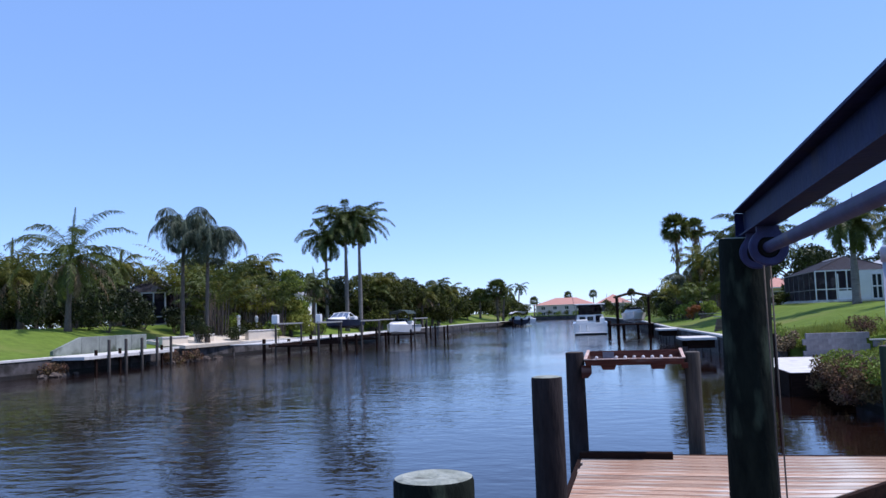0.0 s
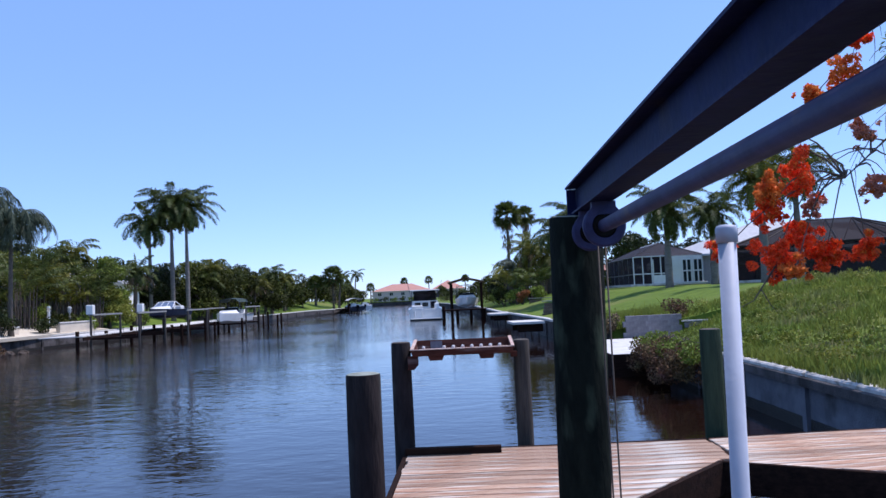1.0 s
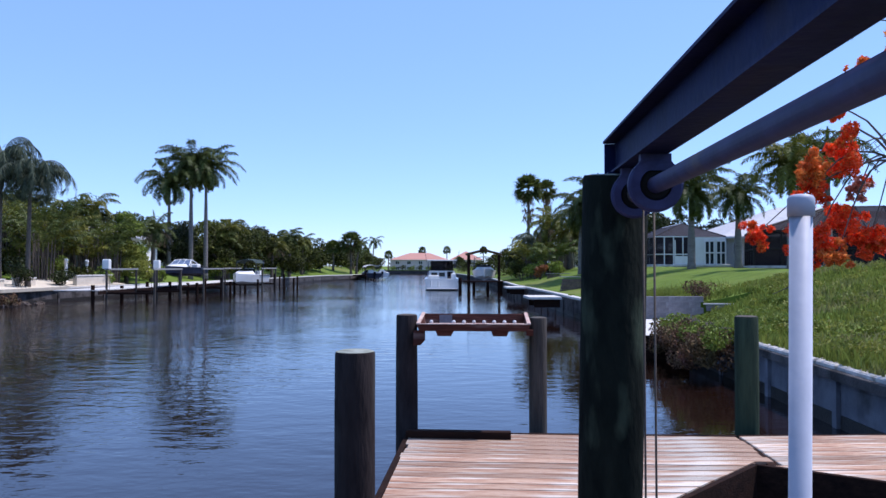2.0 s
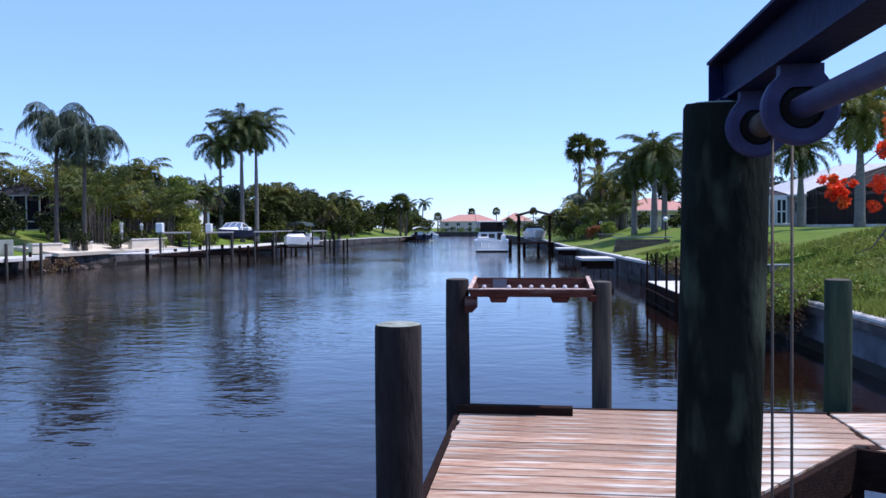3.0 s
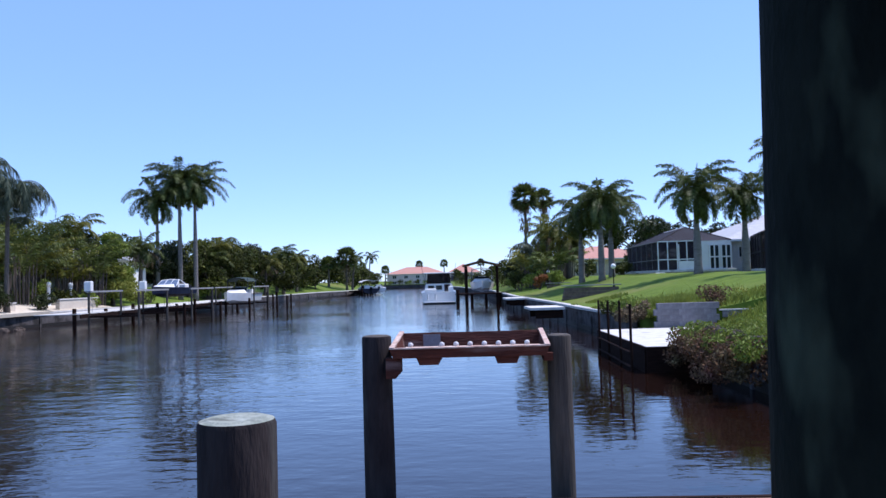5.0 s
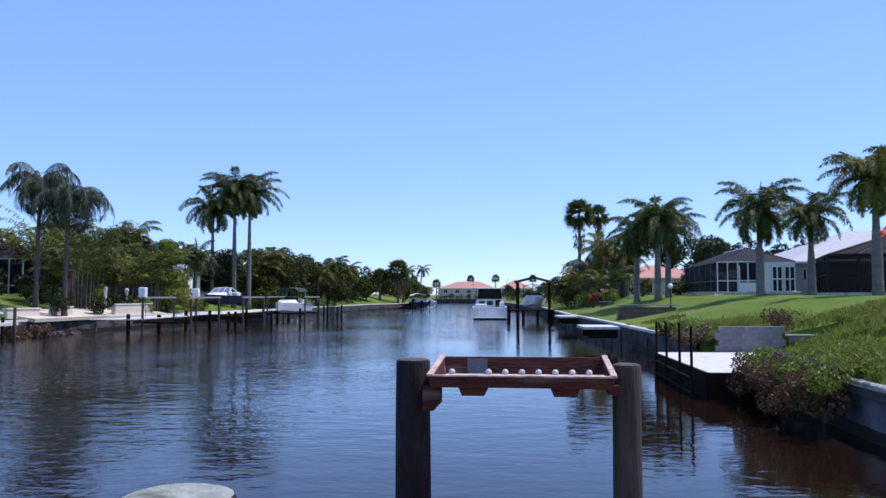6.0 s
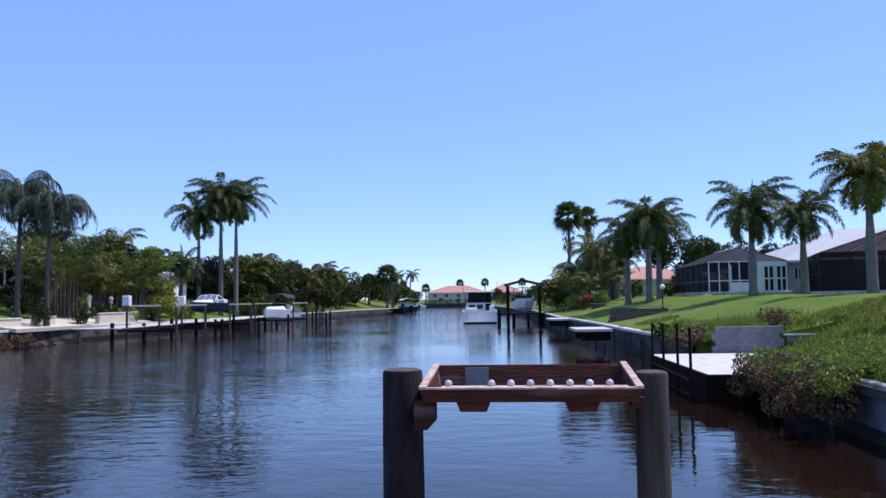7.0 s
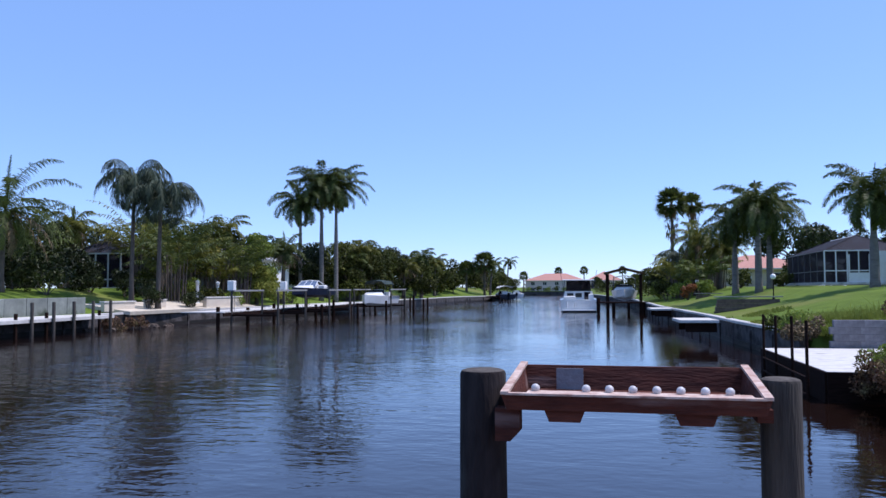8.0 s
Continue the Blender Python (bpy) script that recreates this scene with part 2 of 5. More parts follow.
PALMBARK = mat("pale_palm_trunk", (0.205, 0.19, 0.175), (0.105, 0.098, 0.09), 3, 0.9, bump=0.4, stretch=(1, 1, 4), rnd=0.1)
SHAFT = mat("green_crownshaft", (0.12, 0.18, 0.05), (0.09, 0.14, 0.04), 3, 0.5)
HULL = mat("white_gelcoat", (0.78, 0.78, 0.76), (0.72, 0.72, 0.70), 2, 0.25)
HULLDARK = mat("navy_hull", (0.02, 0.025, 0.05), (0.015, 0.018, 0.035), 2, 0.3)
CANVAS = mat("white_canvas", (0.72, 0.72, 0.70), (0.64, 0.64, 0.63), 5, 0.9, bump=0.2)
DARKCANVAS = mat("dark_green_canvas", (0.03, 0.05, 0.045), (0.02, 0.035, 0.03), 5, 0.9)
TEAK = mat("brown_frame_wood", (0.20, 0.115, 0.06), (0.12, 0.07, 0.04), 5, 0.85)
LAMPWHITE = mat("opal_globe", (0.85, 0.85, 0.84), (0.8, 0.8, 0.8), 2, 0.35)
ROCK = mat("shore_rock", (0.13, 0.10, 0.08), (0.06, 0.047, 0.04), 6, 0.95, bump=0.8)


# ---------------------------------------------------------------- mesh helpers
class Shape:
    """Collects vertices and faces of one part."""

    def __init__(self):
        self.v, self.f = [], []

    def quad(self, *pts):
        k = len(self.v)
        self.v += [tuple(p) for p in pts]
        self.f.append(tuple(range(k, k + len(pts))))
        return self

    def box(self, c, s, rz=0.0, chamfer=0.0, m=None):
        k = len(self.v)
        x, y, z = (q / 2 for q in s)
        rings = [(-z, 0), (z - chamfer, 0), (z, chamfer)] if chamfer else [(-z, 0), (z, 0)]
        turn = Matrix.Translation(c) @ Matrix.Rotation(rz, 4, "Z") if m is None else m
        for h, i in rings:
            for a, b in ((-1, -1), (1, -1), (1, 1), (-1, 1)):
                self.v.append(tuple(turn @ Vector((a * (x - i), b * (y - i), h))))
        n = len(rings)
        self.f.append((k + 3, k + 2, k + 1, k))
        for r in range(n - 1):
            for j in range(4):
                a, b = k + 4 * r + j, k + 4 * r + (j + 1) % 4
                self.f.append((a, b, b + 4, a + 4))
        t = k + 4 * (n - 1)
        self.f.append((t, t + 1, t + 2, t + 3))
        return self

    def tube(self, pts, radii, n=8, caps=True):
        k = len(self.v)
        pts = [Vector(p) for p in pts]
        radii = [radii] * len(pts) if isinstance(radii, (int, float)) else radii
        for i, (p, r) in enumerate(zip(pts, radii)):
            d = (pts[min(i + 1, len(pts) - 1)] - pts[max(i - 1, 0)]).normalized()
            u = d.cross(Vector((0, 0, 1)) if abs(d.z) < 0.9 else Vector((0, 1, 0))).normalized()
            w = d.cross(u)
            for j in range(n):
                a = 2 * math.pi * j / n
                self.v.append(tuple(p + (u * math.cos(a) + w * math.sin(a)) * r))
        for i in range(len(pts) - 1):
            for j in range(n):
                a, b = k + i * n + j, k + i * n + (j + 1) % n
                self.f.append((a, a + n, b + n, b))
        if caps:
            self.f.append(tuple(range(k, k + n)))
            e = k + (len(pts) - 1) * n
            self.f.append(tuple(range(e + n - 1, e - 1, -1)))
        return self

    def ball(self, c, r, n=12, rings=8, squash=(1, 1, 1)):
        k = len(self.v)
        for i in range(1, rings):
            a = math.pi * i / rings
            for j in range(n):
                b = 2 * math.pi * j / n
                self.v.append((c[0] + r * squash[0] * math.sin(a) * math.cos(b), c[1] + r * squash[1] * math.sin(a) * math.sin(b), c[2] + r * squash[2] * math.cos(a)))
        top, low = len(self.v), len(self.v) + 1
        self.v += [(c[0], c[1], c[2] + r * squash[2]), (c[0], c[1], c[2] - r * squash[2])]
        for i in range(rings - 2):
            for j in range(n):
                a, b = k + i * n + j, k + i * n + (j + 1) % n
                self.f.append((a, a + n, b + n, b))
        for j in range(n):
            self.f.append((top, k + j, k + (j + 1) % n))
            e = k + (rings - 2) * n
            self.f.append((low, e + (j + 1) % n, e + j))
        return self

    def loft(self, sections, close_ends=True):
        """Skin between closed outlines of the same length."""
        k, n = len(self.v), len(sections[0])
        for s in sections:
            self.v += [tuple(p) for p in s]
        for i in range(len(sections) - 1):
            for j in range(n):
                a, b = k + i * n + j, k + i * n + (j + 1) % n
                self.f.append((a, b, b + n, a + n))
        if close_ends:
            self.f.append(tuple(range(k + n - 1, k - 1, -1)))
            e = k + (len(sections) - 1) * n
            self.f.append(tuple(range(e, e + n)))
        return self

    def mesh(self, name, material, smooth=False):
        me = bpy.data.meshes.new(name)
        me.from_pydata(self.v, [], self.f)
        me.materials.append(material)
        if smooth:
            me.shade_smooth()
        return me


def part(name, shape, material, parent, label="", smooth=False, at=None):
    """One mesh under a thing or a part."""
    ob = new(name, shape.mesh(name, material, smooth) if isinstance(shape, Shape) else shape)
    ob.parent = parent
    if at is not None:
        ob.matrix_basis = at
    return tagged(ob, label) if label else ob


def thing(name, label, category, at=(0, 0, 0), rz=0.0, group="", kind=""):
    ob = new(name)
    ob.empty_display_size = 0.2
    ob.matrix_basis = pose(*at, 0, 0, rz)
    return tagged(ob, label, category, group, kind)


def single(name, shape, material, label, category, group="", kind="", smooth=False):
    return tagged(new(name, shape.mesh(name, material, smooth)), label, category, group, kind)


# ---------------------------------------------------------------- plan of the canal
LEFT_Y = (-2000, 20, 45, 60, 80, 110, 138, 148, 166, 190, 262)
LEFT_X = (-30.5, -30.5, -30.5, -29.8, -28.6, -28, -27.6, -24.6, -24.4, -28, -33.5)
RIGHT_Y = (-2000, 19, 31, 41, 55, 65, 82, 110, 160, 210, 262)
RIGHT_X = (5.6, 5.6, 5.5, 4.5, 3.6, 2.6, 1.8, 0.5, -5, -11, -16)
CANAL_END = 262.0
NOTCH = (24.05, 31.05)  # the neighbour's low landing is let into the bank here


def wall_left(y):
    return float(np.interp(y, LEFT_Y, LEFT_X))


def wall_right(y):
    return float(np.interp(y, RIGHT_Y, RIGHT_X))


def smooth01(t):
    t = min(max(t, 0.0), 1.0)
    return t * t * (3 - 2 * t)


def ground_z(x, y):
    if NOTCH[0] < y < NOTCH[1] and x < wall_right(y) + 4.5:
        return 0.35 + (ground_z(wall_right(y) + 4.501, y) - 0.35) * max(0.0, (x - wall_right(y) - 1.5) / 3.0)
    if x >= wall_right(y):
        return 0.96 + 1.42 * smooth01((x - wall_right(y)) / 8.5) + 0.05 * math.sin(x * 0.7 + y * 0.33)* smooth01((x - wall_right(y)) / 2)
    if x <= wall_left(y):
        return 0.93 + 1.6 * smooth01((wall_left(y) - x) / 9.0)
    return 1.4


def build_ground():
    s = Shape()
    ys = [-2000, -300, -80, -30] + sorted([-15 + 5 * i for i in range(55)] + [24.04, 24.06, 31.04, 31.06]) + [CANAL_END - 0.01, CANAL_END, 275, 300, 400, 700, 1500, 4000]
    offs = (2000, 500, 120, 60, 35, 22, 14, 9, 6.5, 4.5, 3, 1.5, 0.5, 0.3)
    n = 2 * len(offs) + 2
    for y in ys:
        yy = min(max(y, -2000), 262)
        xl, xr = wall_left(yy), wall_right(yy)
        row = [(xl - o, ground_z(xl - o, yy)) for o in offs]
        bed = -1.8 if y < CANAL_END else 1.3
        row += [(xl - 0.28, bed), (xr + 0.28, bed)]
        row += [(xr + o, ground_z(xr + o, yy)) for o in reversed(offs)]
        s.v += [(x, y, z) for x, z in row]
    for i in range(len(ys) - 1):
        for j in range(n - 1):
            a = i * n + j
            s.f.append((a, a + 1, a + n + 1, a + n))
    single("ground", s, LAWN, "green lawns rising gently behind both canal seawalls", "ground", kind="structure", smooth=False)


build_ground()
w = Shape()
w.quad((-60, -200, 0), (30, -200, 0), (30, CANAL_END + 1, 0), (-60, CANAL_END + 1, 0))
single("water", w, WATER, "dark brown canal water with fine wind ripples", "water", kind="structure")


def seawall(name, side, label, y0, y1, step):
    """Concrete panels with pilaster joints, a wet tide band and a cap on top."""
    root = thing(name, label, "seawall", kind="structure")
    jit = random.Random(3)
    y = y0
    while y < y1 - 0.1:
        ya, yb = y, min(y + step, y1)
        fx = wall_right if side > 0 else wall_left
        if side > 0 and 23.9 < y < 30.5:
            y = yb
            continue
        xa, xb = fx(ya), fx(yb)
        ang = math.atan2(-(xb - xa), yb - ya)
        ln = math.hypot(xb - xa, yb - ya)
        mid = ((xa + xb) / 2, (ya + yb) / 2)
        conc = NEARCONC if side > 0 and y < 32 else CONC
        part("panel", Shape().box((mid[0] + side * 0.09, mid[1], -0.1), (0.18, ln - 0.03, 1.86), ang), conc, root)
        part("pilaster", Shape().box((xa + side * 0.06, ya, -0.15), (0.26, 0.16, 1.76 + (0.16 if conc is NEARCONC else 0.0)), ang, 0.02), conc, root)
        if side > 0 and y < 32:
            # The darker concrete paints the shade beneath the cap.
            part("cap_beam", Shape().box((mid[0] + side * 0.06, mid[1], 0.81), (0.34, ln - 0.012, 0.15), ang, 0.012), CONC, root, "overhanging concrete cap beam coloured dark for its shade")
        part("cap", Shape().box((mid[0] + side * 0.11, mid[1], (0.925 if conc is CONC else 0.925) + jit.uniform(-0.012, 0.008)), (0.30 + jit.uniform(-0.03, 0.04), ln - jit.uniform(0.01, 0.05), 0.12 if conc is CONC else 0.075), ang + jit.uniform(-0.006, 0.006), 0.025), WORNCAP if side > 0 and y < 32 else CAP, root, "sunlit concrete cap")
        part("tide_band", Shape().box((mid[0] - side * 0.012, mid[1], -0.02), (0.022, ln - 0.24, 0.46), ang), TIDE, root, "dark wet growth at the waterline")
        y = yb
    return root


seawall("seawall_right", 1, "grey concrete seawall panels with a pale worn cap", -6, 262, 3.0)
seawall("seawall_left", -1, "grey concrete seawall with pale cap and dark tide line", 15, 262, 6.0)
s = Shape().box(((wall_left(262) + wall_right(262)) / 2, 262.1, 0), (40, 0.3, 2.2))
single("seawall_end", s, CONC, "concrete seawall closing the far canal end", "seawall", kind="structure")


# ---------------------------------------------------------------- pilings
def piling(x, y, z, r, material, label, lean=0.0, group="dock pilings", taper=(1.03, -0.02), slant=0.0, end=ENDGRAIN):
    root = thing("piling", label, "piling", (x, y, 0), group=group)
    rnd = random.Random(int(x * 100 + y * 10))
    pts, rad = [], []
    hs = [-1.8, -0.6, 0.1, 0.5, 0.9, 1.3, 1.7, z - 0.012, z]
    for i, h in enumerate(sorted(q for q in hs if q <= z)):
        sway = 0.002 if h < z - 0.1 else 0.0
        pts.append((lean * (h - 1) + rnd.uniform(-sway, sway), rnd.uniform(-sway, sway), h))
        rad.append(r * (taper[0] + taper[1] * max(h, 0)) + rnd.uniform(-0.0015, 0.0015) - (0.006 if h == z else 0))
    post = Shape().tube(pts, rad, 28, caps=False)
    post.v = [(a, b, c + min(0.0, slant * b) if c > z - 0.05 else c) for a, b, c in post.v]
    part("post", post, material, root, smooth=True)
    top = Shape()
    n = 28
    top.v = [(pts[-1][0] + rad[-1] * q * math.cos(6.2832 * j / n), pts[-1][1] + rad[-1] * q * math.sin(6.2832 * j / n), z + h)
             for q, h in ((1.0, 0), (0.8, 0.006), (0.35, 0.002)) for j in range(n)] + [(pts[-1][0], pts[-1][1], z - 0.002)]
    top.v = [(a, b, c + min(0.0, slant * b)) for a, b, c in top.v]
    for k in range(2):
        for j in range(n):
            a, b = k * n + j, k * n + (j + 1) % n
            top.f.append((a, b, b + n, a + n))
    top.f += [(2 * n + j, 2 * n + (j + 1) % n, 3 * n) for j in range(n)]
    part("end_grain", top, end, root, "weathered end grain top")
    return root


piling(-0.462, 3.41, 1.985, 0.125, PILE, "short greenish treated wood mooring piling beside the dock")
piling(-0.462, 6.55, 2.028, 0.107, BROWNPILE, "dark treated wood mooring piling with grey worn top")
piling(-0.50, 9.60, 2.036, 0.098, BROWNPILE, "dark dock piling carrying the tray bracket", 0.0, end=DARKEND)
piling(0.693, 9.76, 2.004, 0.081, GREYPILE, "slim grey weathered dock piling with a knot", 0.0, end=DARKEND)
piling(2.58, 9.80, 2.02, 0.105, GREENPILE, "green treated wood piling at the dock's outer edge", end=DARKEND)
piling(0.686, 5.46, 2.822, 0.126, PILE, "tall thick dark green piling carrying the lift beam", 0.02, "lift pilings", (0.925, 0.018), 0.10)
piling(0.722, -2.4, 2.822, 0.126, PILE, "tall thick dark green piling carrying the lift beam", group="lift pilings")


# ---------------------------------------------------------------- dock
def build_dock():
    root = thing("dock", "weathered reddish plank dock with dark fascia boards", "dock", (0, -0.11, 0))
    rnd = random.Random(5)
    wide, gap, z = 0.136, 0.011, 1.0
    x_seam = 2.38
    plain = {}

    def board(x0, x1, y, tilt=0.0):
        ln = round((x1 - x0) * 20) / 20
        if ln not in plain:
            plain[ln] = Shape().box((0, 0, 0), (ln, wide, 0.038), 0, 0.005).mesh("plank", PLANK)
        ob = part("plank", plain[ln], None, root)
        ob.matrix_basis = pose((x0 + x1) / 2, y, z - 0.019 + rnd.uniform(-0.002, 0.002), rnd.uniform(-0.5, 0.5), 0, tilt + rnd.uniform(-0.25, 0.25))

    def cut(a0, a1, b0, b1, y, tilt=0.0):
        """A board with slanting ends: a and b are its ends at its near and far edge."""
        h, c = wide / 2, (a0 + b1) / 2
        low = [(a0 - c, -h), (b0 - c, -h), (b1 - c, h), (a1 - c, h)]
        s = Shape().loft([[(p, q, k) for p, q in low] for k in (-0.019, 0.019)])
        ob = part("plank", s, PLANK, root)
        ob.matrix_basis = pose(c, y, z - 0.019 + rnd.uniform(-0.002, 0.002), 0, 0, tilt)

    def hole_left(y):
        """Right end of the strip, and the corner cut running out to the head of the slip."""
        return 0.98 if y < 7.15 else 0.98 + (y - 7.15) * (2.19 - 0.98) / (8.61 - 7.15)

    y = -3.0
    while y < 9.50:
        left = -0.29 if y < 7.0 else -0.44
        right = min(hole_left(y), x_seam)
        if y > 8.61:
            right = x_seam
        if 7.1 < y < 8.62:
            cut(left, left, min(hole_left(y - wide / 2), x_seam), min(hole_left(y + wide / 2), x_seam), y)
        else:
            board(left + rnd.uniform(-0.012, 0.012), right + rnd.uniform(-0.01, 0.01), y)
        y += wide + gap
    # the wing that runs to the seawall, turned slightly
    y = 9.52
    k = 0
    while y > 6.9:
        x0 = x_seam + 0.02
        if y < 8.55:
            x0 = 2.19 + (8.61 - y) * (3.29 - 2.19) / (8.61 - 7.94)
        if x0 < 5.0:
            yc = y + (x0 + 5.52 - 2 * x_seam) / 2 * 0.095
            if y < 8.55:
                k = (3.29 - 2.19) / (8.61 - 7.94) * wide / 2 * 0.85
                cut(x0 + k, x0 - k, 5.52, 5.52, yc, 5.4)
            else:
                board(x0, 5.52, yc, 5.4)
        y -= wide + gap
    seam = Shape().box((x_seam + 0.005, 9.08, 0.972), (0.10, 0.95, 0.03), 0.0)
    part("joist", seam, FASCIA, root, "dark joist under the seam")
    for x in (-0.22, 0.35, 0.90):
        part("joist", Shape().box((x, 3.2, 0.86), (0.05, 12.4, 0.2)), FASCIA, root)
    for yy in (8.8, 9.35):
        part("joist", Shape().box((0.97, yy, 0.855), (2.7, 0.05, 0.2)), FASCIA, root)
        part("joist", Shape().box((3.83, yy + 0.15, 0.855), (2.9, 0.05, 0.2), 0.095), FASCIA, root)

    def fascia(a, b, h=0.26, top=1.0):
        d = Vector((b[0] - a[0], b[1] - a[1]))
        part("fascia", Shape().box(((a[0] + b[0]) / 2, (a[1] + b[1]) / 2, top - h / 2), (d.length, 0.045, h), math.atan2(d.y, d.x), 0.004), FASCIA, root, "dark stained fascia board")

    fascia((1.02, 7.10), (2.21, 8.56), 0.26, 1.012)
    fascia((2.21, 8.56), (5.3, 6.68), 0.26, 1.012)
    fascia((1.01, -3.0), (1.01, 7.10))
    fascia((-0.47, 7.0), (-0.47, 9.58))
    fascia((-0.47, 9.60), (2.40, 9.62))
    fascia((2.42, 9.62), (5.52, 9.90))
    for x, y in ((1.12, 7.35), (2.22, 8.66), (3.4, 9.7), (4.6, 9.75), (4.5, 7.4)):
        part("support_post", Shape().tube([(x, y, -1.8), (x, y, 0.96)], 0.085, 14), FASCIA, root, smooth=True)
    kick = Shape().box((-0.02, 9.385, 1.032), (0.90, 0.085, 0.062), math.radians(-1.5), 0.006)
    part("kick_rail", kick, FASCIA, root, "dark low kick rail at the end of the dock")


build_dock()


# ---------------------------------------------------------------- fish tray
def build_tray():
    """An open tray, low in front and high at the back."""
    root = thing("cleaning_tray", "red-brown wooden cleaning tray with bleached rim between pilings", "tray", (0.105, 9.69, 1.905))
    W, D, HF, HB, t = 0.478, 0.285, 0.058, 0.118, 0.02

    def slab(name, corners, thick, material=TRAYWOOD, label=""):
        inner = [Vector(c) + Vector(thick) for c in corners]
        s = Shape().loft([[tuple(c) for c in corners], [tuple(c) for c in inner]])
        part(name, s, material, root, label)

    slab("front_board", [(-W, -D, 0), (W, -D, 0), (W, -D - 0.012, HF), (-W, -D - 0.012, HF)], (0, t, 0))
    slab("back_board", [(-W, D, 0), (W, D, 0), (W, D + 0.03, HB), (-W, D + 0.03, HB)], (0, t, 0))
    slab("side_board", [(-W, -D, 0), (-W, D, 0), (-W - 0.02, D + 0.03, HB), (-W - 0.02, -D - 0.01, HF)], (t, 0, 0))
    slab("side_board", [(W - t, -D, 0), (W - t, D, 0), (W, D + 0.03, HB), (W, -D - 0.01, HF)], (t, 0, 0))
    part("tray_floor", Shape().box((0, 0.0, 0.008), (2 * W - 0.05, 2 * D - 0.03, 0.014)), TRAYWOOD, root)
    for x in (-W - 0.018, W - 0.004):
        slab("rim", [(x - 0.004, -D - 0.016, HF + 0.002), (x + 0.028, -D - 0.016, HF + 0.002), (x + 0.028, D + 0.05, HB + 0.002), (x - 0.004, D + 0.05, HB + 0.002)], (0, 0, 0.012), RIMWOOD, "sun-bleached rim strip")
    slab("rim", [(-W, -D - 0.02, HF + 0.001), (W, -D - 0.02, HF + 0.001), (W, -D + 0.012, HF + 0.001), (-W, -D + 0.012, HF + 0.001)], (0, 0, 0.008), RIMWOOD, "sun-bleached rim strip")
    part("ledge", Shape().box((0.02, -D + 0.07, 0.056), (2 * W - 0.1, 0.10, 0.014), 0, 0.003), RIMWOOD, root, "pale ledge inside the front")
    for x in (-0.375, -0.175, -0.085, 0.005, 0.095, 0.185, 0.275, 0.365):
        part("peg", Shape().ball((x, -D + 0.10, 0.074), 0.0175, 10, 6), WHITEPEG, root, "round white plastic peg", smooth=True)
    part("plate", Shape().box((-0.27, D - 0.02, 0.062), (0.12, 0.008, 0.095)), BLOCK, root, "dull grey metal plate")
    for x in (-0.255, 0.235):
        s = Shape()
        s.loft([[(x - 0.060, y, -0.046), (x + 0.060, y, -0.046), (x + 0.078, y, -0.002), (x - 0.078, y, -0.002)] for y in (-D + 0.02, D - 0.05)])
        part("cleat", s, TRAYWOOD, root, "dark wooden cleat below")
    s = Shape()
    s.loft([[(-0.53, y, -0.13), (-0.47, y, -0.13), (-0.432, y, -0.09), (-0.432, y, -0.002), (-0.53, y, -0.002)] for y in (-0.25, -0.17)])
    part("bracket", s, TRAYWOOD, root, "wooden bracket on the piling")
    part("bracket", Shape().box((0.505, 0.02, -0.03), (0.06, 0.2, 0.05)), TRAYWOOD, root)


build_tray()


# ---------------------------------------------------------------- boat lift beam, pipe, winders
def build_lift():
    root = thing("boat_lift", "galvanised boat lift beam with drive pipe and cable winders", "boat lift")
    x, y0, y1, zb, zt = 0.760, -2.6, 5.65, 2.829, 2.982
    beam = Shape()
    t, fw, lw, wb = 0.009, 0.043, 0.057, 0.005
    out = [(-lw, zb), (fw, zb), (fw, zb + t), (wb, zb + t), (wb, zt - t), (fw, zt - t), (fw, zt), (-lw, zt), (-lw, zt - t), (-wb, zt - t), (-wb, zb + t), (-lw, zb + t)]
    beam.loft([[(x + a, y, b) for a, b in out] for y in (y0, y1)])
    part("beam", beam, STEEL, root, "galvanised steel wide-flange beam with reflected sky blue in its colour")
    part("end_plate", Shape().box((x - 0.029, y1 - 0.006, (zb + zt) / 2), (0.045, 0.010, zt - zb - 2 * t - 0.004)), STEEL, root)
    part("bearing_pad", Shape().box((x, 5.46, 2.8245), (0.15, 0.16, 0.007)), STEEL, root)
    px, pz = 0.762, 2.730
    part("drive_pipe", Shape().tube([(px, -2.5, pz), (px, 5.34, pz)], 0.027, 20), ALU, root, "dull aluminium drive pipe with sky blue in its colour", smooth=True)

    def winder(y, r):
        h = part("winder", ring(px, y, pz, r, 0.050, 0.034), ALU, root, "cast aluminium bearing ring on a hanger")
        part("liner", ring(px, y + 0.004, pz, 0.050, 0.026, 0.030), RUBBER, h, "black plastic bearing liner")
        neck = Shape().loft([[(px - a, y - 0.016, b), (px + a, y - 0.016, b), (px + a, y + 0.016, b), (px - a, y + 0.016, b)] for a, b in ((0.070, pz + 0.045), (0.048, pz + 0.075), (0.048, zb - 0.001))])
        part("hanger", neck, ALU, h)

    for y, r in ((5.28, 0.083), (4.92, 0.086), (-1.6, 0.088), (-2.1, 0.092)):
        winder(y, r)
    for y in (5.18, 5.05, -1.75):
        part("cable_drum", Shape().tube([(px, y - 0.05, pz), (px, y + 0.05, pz)], 0.034, 18), CABLE, root, "wound cable on the pipe", smooth=True)
